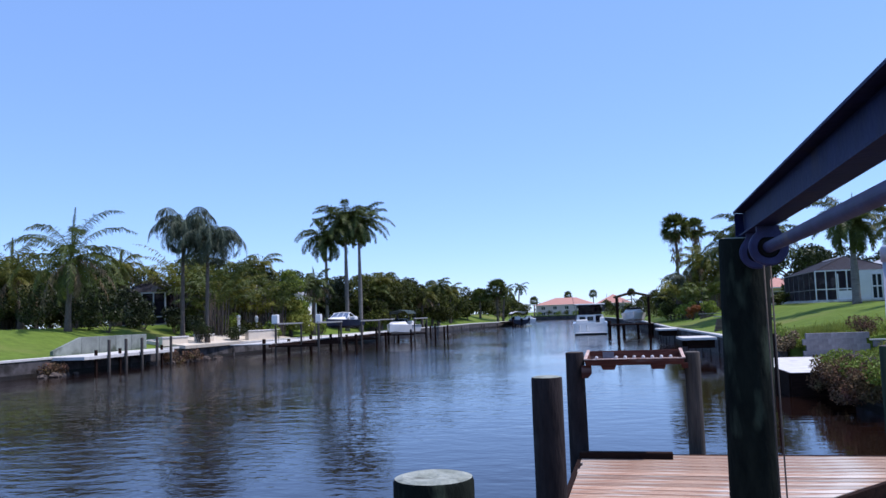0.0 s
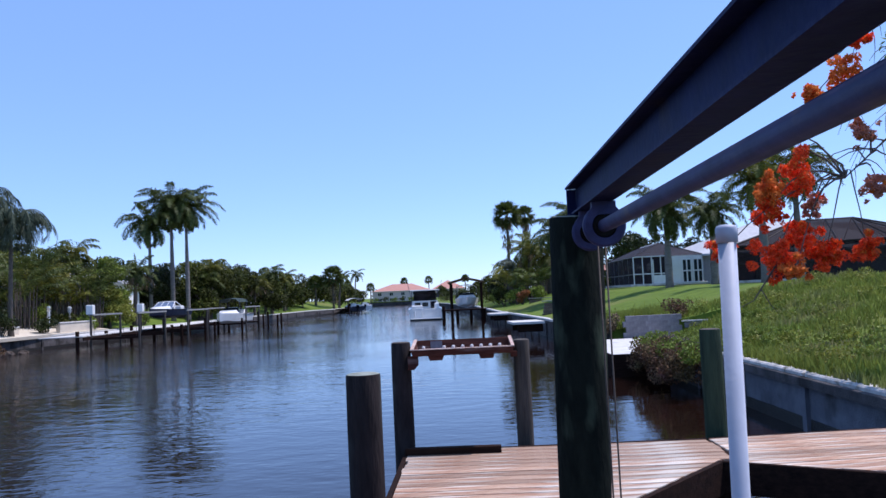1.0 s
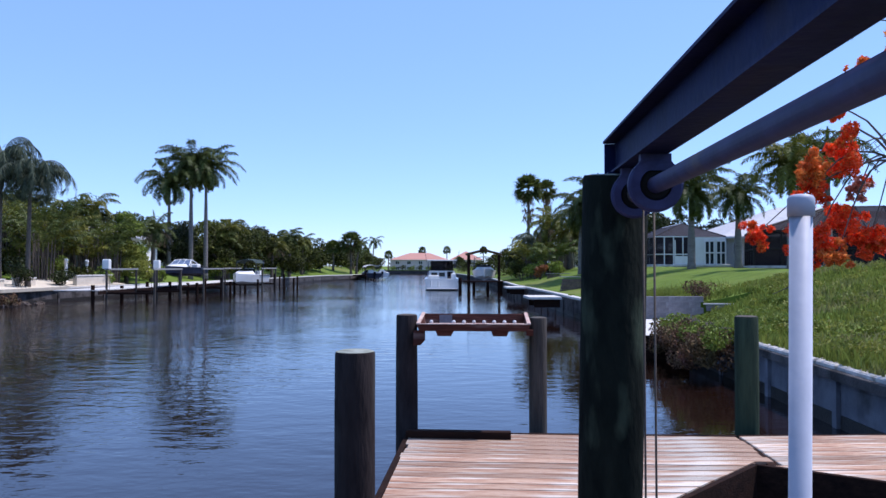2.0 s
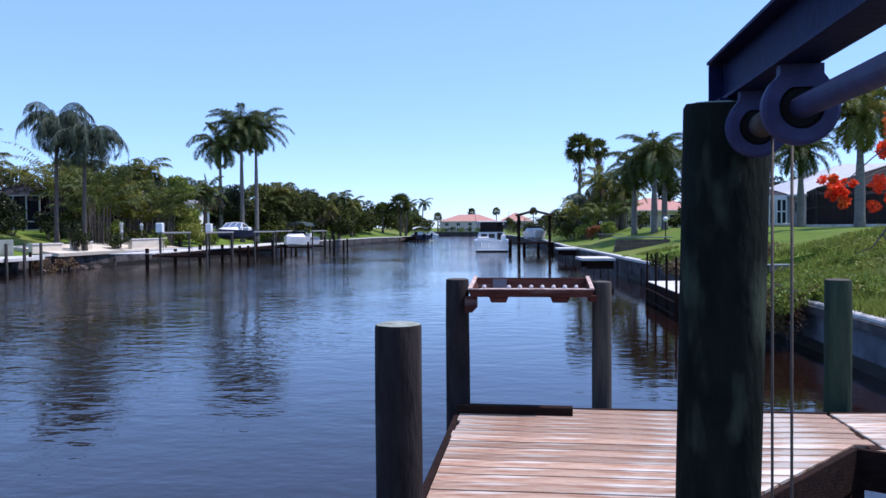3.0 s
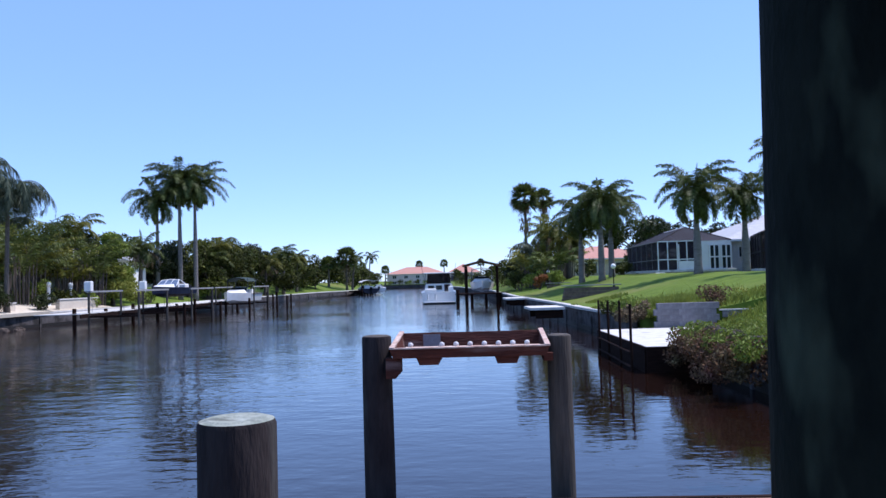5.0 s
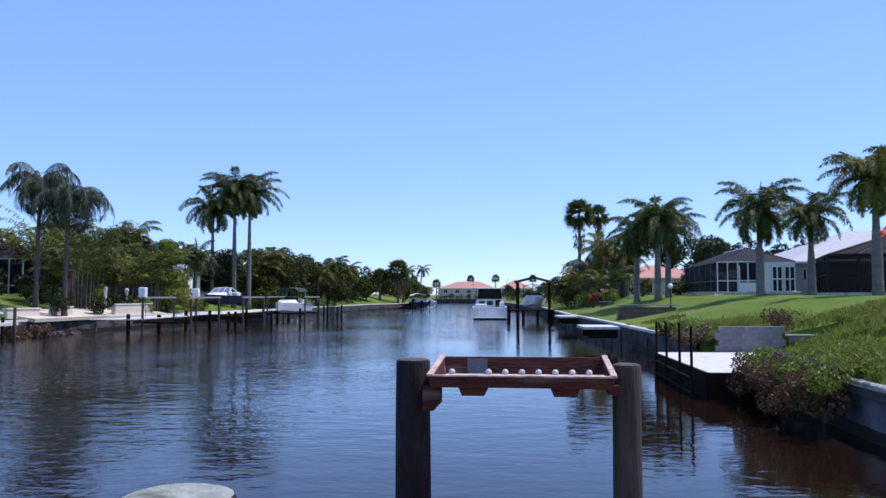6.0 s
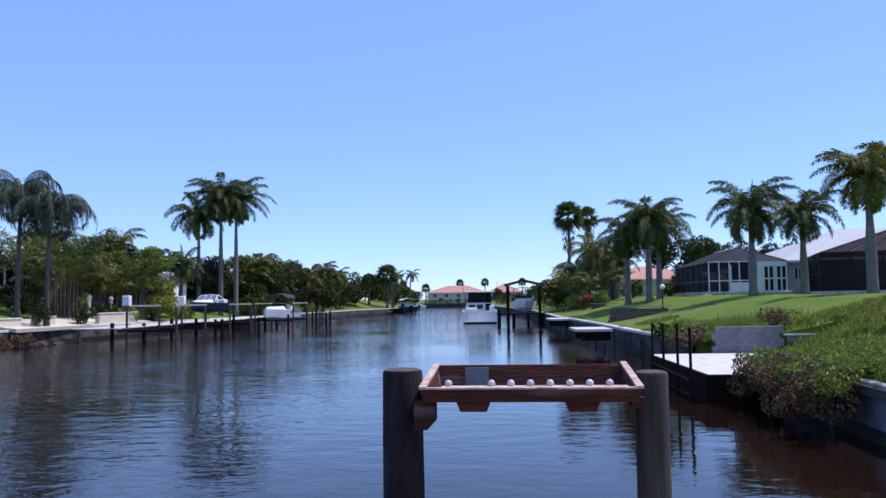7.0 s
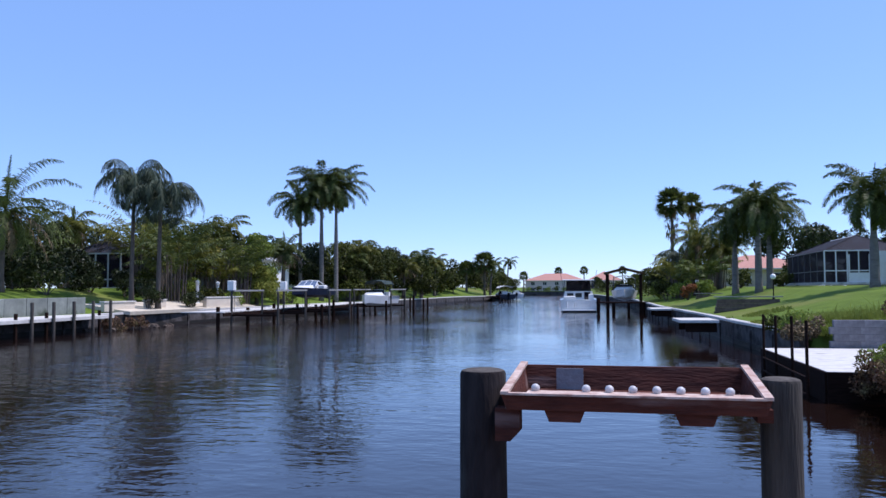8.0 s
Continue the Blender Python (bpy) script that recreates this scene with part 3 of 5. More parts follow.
    for y, xx in ((5.18, px + 0.012), (5.05, px + 0.022), (-1.75, px + 0.012)):
        part("cable", Shape().tube([(xx, y, pz), (xx + 0.004, y, 1.6), (xx + 0.02, y + 0.01, -1.0)], 0.0038, 8), CABLE, root, "rusty hanging steel cable", smooth=True)


def ring(x, y, z, r, r_in, thick):
    s = Shape()
    n = 40
    for yy in (y - thick / 2, y + thick / 2):
        for q in (r_in, r - 0.008, r):
            for j in range(n):
                a = 2 * math.pi * j / n
                s.v.append((x + q * math.cos(a), yy + (0.006 if q == r else 0) * (1 if yy < y else -1), z + q * math.sin(a)))
    for k in range(2):
        for j in range(n):
            a, b = k * n + j, k * n + (j + 1) % n
            s.f.append((a, b, b + n, a + n))
            s.f.append((a + 3 * n, a + 4 * n, b + 4 * n, b + 3 * n))
    for j in range(n):
        a, b = j, (j + 1) % n
        s.f.append((2 * n + a, 2 * n + b, 5 * n + b, 5 * n + a))
        s.f.append((b, a, 3 * n + a, 3 * n + b))
    return s


build_lift()

root = thing("guide_post", "white PVC boat lift guide post with a cap", "guide post", (1.432, 5.5, 0))
part("pole", Shape().tube([(-0.05, 0, -1.4), (0.0, 0, 2.70)], 0.042, 24), PVC, root, smooth=True)
part("sleeve", Shape().tube([(-0.045, 0, -1.0), (-0.0154, 0, 1.44)], 0.049, 24), PVC, root, smooth=True)
capm = Shape().tube([(0, 0, 2.665), (0, 0, 2.732), (0, 0, 2.745), (0, 0, 2.75)], [0.050, 0.050, 0.043, 0.025], 24)
part("post_cap", capm, PVC, root, "round white PVC cap", smooth=True)
# the cradle below the water line that the post stands on
single("lift_cradle", Shape().box((2.4, 5.5, -1.45), (2.8, 0.14, 0.16)), ALU, "submerged aluminium lift cradle beams under the slip", "lift cradle")


# ---------------------------------------------------------------- plants
def frond(s, base, az, elev, length, droop, pairs, leaf, width, hang, rnd, spread=0.8, bend=1.25):
    """One feather frond: a thin midrib and two rows of leaflets."""
    steps = pairs + 3
    p = Vector(base)
    heading = Vector((math.cos(az), math.sin(az), 0))
    side = Vector((-math.sin(az), math.cos(az), 0))
    pts = [p.copy()]
    dirs = []
    for i in range(steps):
        t = i / steps
        e = elev - droop * t ** bend
        d = heading * math.cos(e) + Vector((0, 0, math.sin(e)))
        dirs.append(d)
        p = p + d * (length / steps)
        pts.append(p.copy())
    for i in range(steps):
        w0, w1 = 0.035 * (1 - i / steps) + 0.008, 0.035 * (1 - (i + 1) / steps) + 0.008
        s.quad(pts[i] - side * w0, pts[i] + side * w0, pts[i + 1] + side * w1, pts[i + 1] - side * w1)
    for i in range(3, steps):
        t = i / steps
        ln = leaf * (0.35 + 0.65 * math.sin(math.pi * min(t * 0.9 + 0.12, 1.0))) * rnd.uniform(0.85, 1.1)
        up = side.cross(dirs[i])
        for sg in (-1, 1):
            d = (side * sg * rnd.uniform(0.75, 1.0) + dirs[i] * rnd.uniform(0.35, 0.7) + up * rnd.uniform(-0.9 * spread, spread) - Vector((0, 0, hang * rnd.uniform(0.6, 1.3)))).normalized()
            mid = pts[i] + d * ln * 0.55
            tip = mid + (d - Vector((0, 0, hang * 0.8 + 0.15))).normalized() * ln * 0.45
            across = dirs[i] * width
            s.quad(pts[i] - across * 0.5, pts[i] + across * 0.5, mid + across * 0.5, tip, mid - across * 0.5)


def feather_crown(seed, n, length, pairs, leaf, width, top=80, low=-25, droop=1.5, hang=0.25, base_r=0.10, spread=0.8, bend=1.25, spear=0.0):
    rnd = random.Random(seed)
    s = Shape()
    for i in range(n):
        q = (i + 0.5) / n
        az = i * 2.39996 + rnd.uniform(-0.3, 0.3)
        el = math.radians(top + (low - top) * q ** 0.85 + rnd.uniform(-7, 7))
        base = (base_r * math.cos(az), base_r * math.sin(az), 0.25 * (1 - q))
        frond(s, base, az, el, length * rnd.uniform(0.85, 1.1) * (0.75 + 0.4 * math.sin(math.pi * min(q + 0.25, 1))), droop * rnd.uniform(0.8, 1.2), pairs, leaf, width, hang, rnd, spread, bend)
    if spear:
        frond(s, (0, 0, 0.2), rnd.uniform(0, 6.28), math.radians(87), spear, 0.12, pairs, leaf * 0.36, width, -0.1, rnd, 0.5)
    return s


def trunk_shape(height, r0, r1, lean=(0, 0), bulge=0.0, rings=10, n=14):
    pts, rad = [], []
    for i in range(rings + 1):
        t = i / rings
        pts.append((lean[0] * t * t, lean[1] * t * t, height * t - (0.35 if i == 0 else 0)))
        rad.append(r0 + (r1 - r0) * t + bulge * math.sin(math.pi * min(t * 1.25, 1)) + (0.10 * (1 - t * 8) if t < 0.12 else 0))
    return Shape().tube(pts, rad, n)


def royal_palm(x, y, crown_z, seed, label, length=3.1, n=17, material=FROND, group="royal palms", girth=1.0):
    gz = ground_z(x, y)
    h = crown_z - gz
    root = thing("royal_palm", label, "palm tree", (x, y, gz), group=group)
    part("trunk", trunk_shape(h - 1.1, 0.20 * girth, 0.14 * girth, bulge=0.05 * girth), PALMBARK, root, smooth=True)
    part("crownshaft", Shape().tube([(0, 0, h - 1.15), (0, 0, h - 0.8), (0, 0, h + 0.25)], [0.14, 0.17, 0.08], 12), SHAFT, root, "smooth green crownshaft", smooth=True)
    part("crown", feather_crown(seed, n + 15, length * 0.94, 96, 0.175 * length, 0.0125 * length, 86, -34, 1.9, 0.42, spread=1.0, bend=1.1, spear=length * 0.55 if seed % 3 == 0 else 0.0), material, root, at=pose(0, 0, h))
    return root


def coconut_palm(x, y, crown_z, seed, label, length=3.4, n=22, lean=(0.5, 0.2), material=BRIGHTFROND, dry=True):
    gz = ground_z(x, y)
    h = crown_z - gz
    root = thing("coconut_palm", label, "palm tree", (x, y, gz))
    part("trunk", trunk_shape(h, 0.22, 0.14, lean), BARK, root, smooth=True)
    part("crown", feather_crown(seed, n, length, 64, 0.66, 0.042, 84, -34, 1.8, 0.6, bend=1.15, spear=length * 0.7 if dry else 0.0), material, root, at=pose(lean[0], lean[1], h))
    if dry:
        part("dry_fronds", feather_crown(seed + 1, 7, length * 0.8, 30, 0.6, 0.06, -5, -50, 1.3, 0.8), DRYFROND, root, "hanging brown dry fronds", at=pose(lean[0], lean[1], h - 0.2))
    return root


def queen_palm(x, y, crown_z, seed, label, length=3.2, n=20):
    gz = ground_z(x, y)
    h = crown_z - gz
    root = thing("queen_palm", label, "palm tree", (x, y, gz), group="queen palms")
    part("trunk", trunk_shape(h, 0.16, 0.11, (0.15, 0)), BARK, root, smooth=True)
    part("crown", feather_crown(seed, n + 4, length * 1.05, 52, 0.95, 0.040, 80, 0, 3.0, 1.5, spread=0.6, bend=1.15), QUEENFROND, root, at=pose(0.15, 0, h))
    return root


def fan_crown(seed, n, r, blades):
    rnd = random.Random(seed)
    s = Shape()
    for i in range(n):
        q = (i + 0.5) / n
        az = i * 2.39996 + rnd.uniform(-0.2, 0.2)
        el = math.radians(80 - 125 * q + rnd.uniform(-8, 8))
        d = Vector((math.cos(az) * math.cos(el), math.sin(az) * math.cos(el), math.sin(el)))
        side = Vector((-math.sin(az), math.cos(az), 0))
        up = side.cross(d)
        stalk = d * r * 0.5
        phi = rnd.uniform(-1.3, 1.3)
        s.quad(-side * 0.02, side * 0.02, stalk + side * 0.02, stalk - side * 0.02)
        for k in range(blades):
            a = math.radians(-85 + 170 * k / (blades - 1))
            e = (d * math.cos(a) * 0.8 + (side * math.cos(phi) + up * math.sin(phi)) * math.sin(a)).normalized()
            ln = r * 0.62 * (0.75 + 0.25 * math.cos(a)) * rnd.uniform(0.9, 1.1)
            across = e.cross(up).normalized() * 0.045 * max(1.0, r)
            mid = stalk + e * ln * 0.6
            s.quad(stalk, mid + across, stalk + e * ln - Vector((0, 0, 0.14 * ln)), mid - across)
    return s


def fan_palm(x, y, crown_z, seed, label, r=1.7, skirt=True, group="fan palms"):
    gz = ground_z(x, y)
    h = crown_z - gz
    root = thing("fan_palm", label, "palm tree", (x, y, gz), group=group)
    part("trunk", trunk_shape(h, 0.22, 0.15), BARK, root, smooth=True)
    part("crown", fan_crown(seed, 52, r * 0.85, 15), FROND, root, at=pose(0, 0, h))
    if skirt:
        part("skirt", fan_crown_hanging(seed + 3, r), DRYFROND, root, "skirt of dead brown fans", at=pose(0, 0, h))
    return root


def fan_crown_hanging(seed, r):
    rnd = random.Random(seed)
    s = Shape()
    for i in range(170):
        a, z = rnd.uniform(0, 6.283), rnd.uniform(-1.7, 0.0) * r
        q = rnd.uniform(0.2, 0.5) * r * (1 + 0.35 * z / (1.6 * r))
        p = Vector((math.cos(a) * q, math.sin(a) * q, z))
        t = Vector((-math.sin(a), math.cos(a), 0)) * rnd.uniform(0.05, 0.12)
        s.quad(p - t, p + t, p + Vector((math.cos(a) * 0.05, math.sin(a) * 0.05, -rnd.uniform(0.4, 0.8))))
    return s


def leaf_cloud(seed, blobs, n, size, flat=0.75):
    """Many small leaves spread through overlapping uneven clumps."""
    g = np.random.default_rng(seed)
    bl = np.array(blobs, float)
    weight = bl[:, 3] ** 2
    pick = g.choice(len(bl), n, p=weight / weight.sum())
    d = g.normal(size=(n, 3))
    d /= np.linalg.norm(d, axis=1)[:, None]
    rad = bl[pick, 3] * (0.55 + 0.5 * g.random(n) ** 0.6)
    c = bl[pick, :3] + d * rad[:, None] * np.array([1, 1, flat])
    u = g.normal(size=(n, 3)) + d * 0.2
    u /= np.linalg.norm(u, axis=1)[:, None]
    v = np.cross(u, g.normal(size=(n, 3)))
    v /= np.linalg.norm(v, axis=1)[:, None]
    ln = size * (0.6 + 0.8 * g.random(n))[:, None]
    pts = np.stack([c - u * ln, c + v * ln * 0.42, c + u * ln, c - v * ln * 0.42], 1).reshape(-1, 3)
    s = Shape()
    s.v = [tuple(p) for p in pts.tolist()]
    s.f = [(4 * i, 4 * i + 1, 4 * i + 2, 4 * i + 3) for i in range(n)]
    return s


def broad_tree(x, y, height, spread, seed, label, material=LEAF, leaves=2600, size=0.16, name="tree", base=None):
    gz = ground_z(x, y) if base is None else base
    rnd = random.Random(seed)
    root = thing(name, label, "tree", (x, y, gz))
    tr = Shape().tube([(0, 0, -0.3), (0.05, 0, height * 0.25), (rnd.uniform(-.2, .2), rnd.uniform(-.2, .2), height * 0.5)], [0.05 * height * 0.45, 0.04 * height * 0.4, 0.02 * height * 0.5], 10)
    blobs = []
    for i in range(13):
        a, q = rnd.uniform(0, 6.283), math.sqrt(rnd.random())
        z = height * rnd.uniform(0.24, 0.86) * (1 - 0.28 * q)
        r = spread * rnd.uniform(0.22, 0.40)
        b = (math.cos(a) * q * spread * 0.72, math.sin(a) * q * spread * 0.72, z, r)
        blobs.append(b)
        tr.tube([(0, 0, height * 0.3), (b[0] * 0.5, b[1] * 0.5, height * 0.3 + (z - height * 0.3) * 0.6), b[:3]], [0.016 * height * 0.5, 0.011 * height * 0.5, 0.02], 6)
    part("trunk", tr, BARK, root)
    part("crown", leaf_cloud(seed, blobs, leaves, size), material, root)
    return root


def shrub(x, y, height, spread, seed, label, material=LEAF, leaves=900, size=0.11, name="shrub", base=None):
    gz = ground_z(x, y) if base is None else base
    rnd = random.Random(seed)
    root = thing(name, label, "shrub", (x, y, gz))
    blobs, st = [], Shape()
    for i in range(9):
        a, q = rnd.uniform(0, 6.283), math.sqrt(rnd.random())
        b = (math.cos(a) * q * spread * 0.7, math.sin(a) * q * spread * 0.7, height * rnd.uniform(0.25, 0.78), spread * rnd.uniform(0.25, 0.42))
        blobs.append(b)
        st.tube([(0, 0, -0.1), (b[0] * 0.6, b[1] * 0.6, b[2] * 0.5), b[:3]], [0.03, 0.02, 0.008], 5)
    part("branching", st, BARK, root)
    part("foliage", leaf_cloud(seed, blobs, leaves, size, 0.9), material, root)
    return root


def areca_clump(x, y, height, seed, label, material=FROND, n=26):
    gz = ground_z(x, y)
    rnd = random.Random(seed)
    root = thing("areca_palm", label, "palm clump", (x, y, gz), group="areca palm clumps")
    s, st = Shape(), Shape()
    for i in range(n):
        az = i * 2.39996
        r = 0.9 * math.sqrt((i + 0.5) / n)
        b = (r * math.cos(az), r * math.sin(az), 0)
        h = height * rnd.uniform(0.25, 0.6)
        st.tube([(b[0], b[1], -0.1), (b[0] * 1.2, b[1] * 1.2, h)], [0.06, 0.04], 6)
        frond(s, (b[0] * 1.2, b[1] * 1.2, h), az + rnd.uniform(-.5, .5), math.radians(rnd.uniform(40, 82)), height * 0.62 * rnd.uniform(0.8, 1.1), 1.5, 18, 0.6, 0.085, 0.3, rnd)
    part("cane_base", st, BARK, root)
    part("fronds", s, material, root)
    return root


# ---------------------------------------------------------------- left bank
# lawn with coconut palm, cream terrace, queen palms
coconut_palm(-37.4, 48.0, 7.2, 11, "coconut palm with ragged fronds on the lawn", length=4.9, n=26, lean=(0.3, 0), material=FROND)
coconut_palm(-42.5, 49.5, 6.2, 12, "low coconut palm leaning over dark shrubs", length=4.0, lean=(-0.8, 0))
queen_palm(-32.4, 54.0, 9.6, 21, "tall queen palm with drooping grey-green fronds", 3.4, 22)
queen_palm(-30.45, 54.1, 8.5, 22, "queen palm with a dense crown of drooping fronds near the terrace", 3.5, 34)
royal_palm(-32.7, 83.2, 11.1, 31, "slender royal palm behind a dock", 3.9, 15, girth=0.95)
royal_palm(-30.5, 83.5, 13.0, 32, "tall royal palm with grey trunk behind a dock", 4.0, 18, girth=1.0)
royal_palm(-29.4, 84.8, 12.7, 33, "tall royal palm with grey trunk behind a dock", 4.0, 18, girth=1.0)

# dark planting behind the left lawn and terrace, its shade put into the leaf colour
for x, y, h, sp, seed in ((-45.5, 53, 5.6, 3.0, 101), (-41.5, 55, 5.0, 2.8, 102), (-49.5, 56, 6.2, 3.2, 103), (-53.5, 52, 5.5, 3.0, 105), (-46, 61, 7.0, 3.4, 106), (-54, 61, 7.5, 3.6, 107), (-60, 66, 8.0, 4.0, 108)):
    broad_tree(x, y, h, sp, seed, "dense dark green tree behind the lawn", SHADELEAF, 3600, 0.17)
for x, y, h, sp, seed in ((-39.5, 53.5, 2.2, 1.8, 111), (-36.6, 55.5, 2.3, 1.7, 112), (-43, 51.5, 2.4, 1.9, 113), (-35.0, 57.0, 2.0, 1.5, 114), (-33.4, 57.5, 1.7, 1.3, 115), (-46.5, 50.5, 2.2, 1.8, 116), (-38.6, 50.4, 3.2, 2.0, 117), (-41.0, 49.2, 3.4, 2.2, 118), (-44.0, 48.0, 3.6, 2.4, 119), (-36.2, 50.6, 2.8, 1.8, 120), (-47.0, 47.4, 3.6, 2.4, 125)):
    shrub(x, y, h, sp, seed, "rounded dark green garden shrub by the lawn", SHADELEAF, 1800, 0.11)
for x, y, h, sp, seed in ((-30.6, 53.3, 2.1, 1.1, 121), (-30.6, 58.2, 1.7, 1.2, 123)):
    shrub(x, y, h, sp, seed, "low dark shrub beside the cream terrace", SHADELEAF, 1300, 0.09)
for x, y, h, seed in ((-34.2, 63.5, 5.6, 132), (-36.0, 67.5, 6.4, 134), (-41, 66.5, 6.2, 135), (-44.5, 57.5, 6.0, 137)):
    areca_clump(x, y, h, seed, "tall clump of arching areca palms", BRIGHTFROND if seed % 3 == 0 else FROND)
for x, y, h, sp, seed, m in ((-30.9, 69.6, 9.0, 2.7, 141, BRIGHTLEAF), (-30.6, 69.0, 5.0, 2.4, 142, YELLOWLEAF), (-38, 73, 7.0, 3.4, 143, LEAF), (-44, 74, 7.5, 3.6, 145, LEAF),
                             (-36.5, 84, 6.4, 2.8, 147, LEAF), (-36, 80, 6.4, 3.2, 148, LEAF)):
    broad_tree(x, y, h, sp, seed, {BRIGHTLEAF: "tall light green tree above darker planting", YELLOWLEAF: "yellow-green tree among palms"}.get(m, "dark green broadleaf tree behind the docks"), m, 6500 if m is BRIGHTLEAF else 3800, 0.15)
for x, y, h, sp, seed in ((-29.6, 89.5, 5.6, 2.6, 151), (-30.6, 94, 6.0, 2.7, 152), (-29.0, 95, 6.6, 3.3, 153), (-30.4, 104, 7.0, 3.2, 154), (-30.0, 106, 7.0, 3.4, 155), (-28.6, 113, 6.4, 3.2, 156), (-30.5, 121, 6.0, 3.2, 157), (-34, 99, 7.5, 3.8, 158), (-33.5, 88, 6.8, 3.4, 159), (-33.6, 131, 6.2, 3.2, 160), (-38, 116, 8.0, 4.2, 161)):
    broad_tree(x, y, h * 1.16, sp, seed, "round-topped dark tree along the far bank", LEAF, 3800, 0.18)
shrub(-29.6, 121.0, 3.0, 2.2, 171, "pale cream-flowering shrub on the bank", YELLOWLEAF, 900, 0.14)
shrub(-29.6, 88.5, 2.2, 1.8, 172, "bright green shrub at the seawall", BRIGHTLEAF, 800, 0.13)
fan_palm(-29.0, 152, 6.0, 181, "small fan palm on the far bank", 1.9, False)
fan_palm(-25.6, 152, 6.9, 182, "broad fan palm with shaggy trunk far off", 2.8, True)
coconut_palm(-25.4, 157, 6.6, 183, "thin palm on the far bank", 2.6, 14, (0.6, 0), FROND, False)
coconut_palm(-30.2, 212, 8.8, 184, "thin palm on the far bank", 3.0, 14, (0.4, 0), FROND, False)
for x, y, h, sp, seed in ((-31.0, 126, 6.2, 3.2, 661), (-30.4, 134, 5.8, 3.0, 662), (-29.6, 143, 4.8, 2.6, 663), (-34, 150, 6.6, 3.6, 664), (-33.0, 168, 6.2, 3.4, 665), (-34, 182, 6.4, 3.6, 666), (-37, 195, 7.0, 4.0, 667), (-38, 212, 7.0, 4.0, 668), (-40, 225, 6.8, 4.2, 669), (-39.5, 242, 6.4, 4.2, 670), (-28.5, 188, 6.0, 3.6, 191), (-32.0, 200, 6.4, 3.8, 192), (-33.5, 216, 5.6, 3.8, 193), (-33.0, 160, 6.0, 3.4, 194), (-31.5, 174, 4.6, 3.0, 195), (-36, 232, 5.4, 4.0, 196), (-34.5, 246, 5.0, 3.6, 197), (-35, 145, 6.4, 3.6, 198), (-31.4, 139, 5.4, 3.0, 199)):
    broad_tree(x, y, h, sp, seed, "distant round tree near the canal bend", LEAF, 1500, 0.28)

# Hedge added to fill bright gaps with shade-coloured leaves.
for i in range(11):
    shrub(-57.5 + i * 1.9, 58.5 - 0.25 * i + (i % 2), 3.0 + 0.5 * (i % 3), 2.1, 740 + i, "dense dark hedge shrub behind the lawn", SHADELEAF, 1500, 0.13)

# taller second row behind the planting
for x, y, h, sp, seed in ((-36.5, 71, 6.6, 3.4, 611), (-41.5, 72, 7.0, 3.6, 612), (-47.5, 68, 7.6, 3.8, 613), (-53, 70, 8.0, 4.0, 614), (-58, 58, 7.4, 3.8, 615), (-62, 74, 8.4, 4.4, 616), (-50.5, 62, 6.6, 3.2, 617), (-56.5, 64, 7.4, 3.6, 618),
                          (-33.5, 84, 7.0, 3.6, 619), (-30.0, 90, 7.0, 3.4, 620), (-38, 88, 7.6, 4.0, 621), (-43, 84, 8.0, 4.2, 622), (-33, 110, 8.2, 4.2, 623), (-31, 101, 7.6, 3.8, 624)):
    broad_tree(x, y, h, sp, seed, "tall dense tree closing the garden behind", SHADELEAF if seed % 2 else LEAF, 3600, 0.19)
for x, y, h, seed in ((-43.0, 56.0, 6.8, 632), (-47.8, 54.0, 7.0, 633), (-33.4, 60.6, 6.2, 635), (-38.8, 64.8, 7.6, 636), (-52.0, 57.5, 7.6, 637), (-31.3, 67.0, 6.6, 638), (-33.0, 66.4, 5.4, 639), (-35.6, 65.2, 7.2, 640), (-50.2, 50.8, 5.6, 642)):
    areca_clump(x, y, h, seed, "tall clump of arching areca palms", BRIGHTFROND if seed % 3 == 0 else FROND, 30)
for x, y, h, sp, seed in ((-31.9, 63.4, 1.6, 1.3, 651), (-33.8, 62.2, 1.8, 1.5, 652), (-36.0, 61.6, 2.0, 1.6, 653), (-30.6, 64.6, 1.5, 1.2, 654), (-30.3, 75.5, 1.6, 1.3, 656)):
    shrub(x, y, h, sp, seed, "leafy shrub under the palms behind the docks", LEAF if seed % 2 else BRIGHTLEAF, 900, 0.11)

# palms mixed in along the docks and the bank beyond
for x, y, cz, seed in ((-30.0, 91.0, 5.0, 672), (-29.6, 92.5, 6.6, 673), (-29.4, 98.5, 4.6, 674), (-29.0, 109, 5.0, 675), (-28.6, 117, 6.6, 676), (-29.6, 129, 6.2, 677), (-30.4, 73.8, 5.8, 678), (-34.4, 70.2, 7.4, 679), (-39.6, 68.0, 7.8, 680), (-44.2, 63.0, 7.4, 681)):
    coconut_palm(x, y, cz, seed, "feathery palm among the bank trees", 2.4, 18, (0.2, 0), BRIGHTFROND if seed % 2 else FROND, seed % 3 == 0)

# cream terrace, low walls, garden pillars
tilted = pose(-31.55, 58.6, 1.17, 0, 8.0, 0)
tagged(new("terrace", Shape().box((0, 0, 0), (3.5, 17.0, 0.22), m=tilted).mesh("terrace", PATIO)), "cream concrete terrace behind the seawall cap", "terrace", kind="structure")
for x, y, ln, rz, h in ((-31.0, 50.6, 2.6, 82, 0.55), (-31.0, 54.6, 1.8, 80, 0.6), (-30.1, 62.3, 5.5, 90, 0.70)):
    root = thing("low_wall", "low cream garden wall on the cream terrace", "garden wall", (x, y, 1.05), rz, "low garden walls")
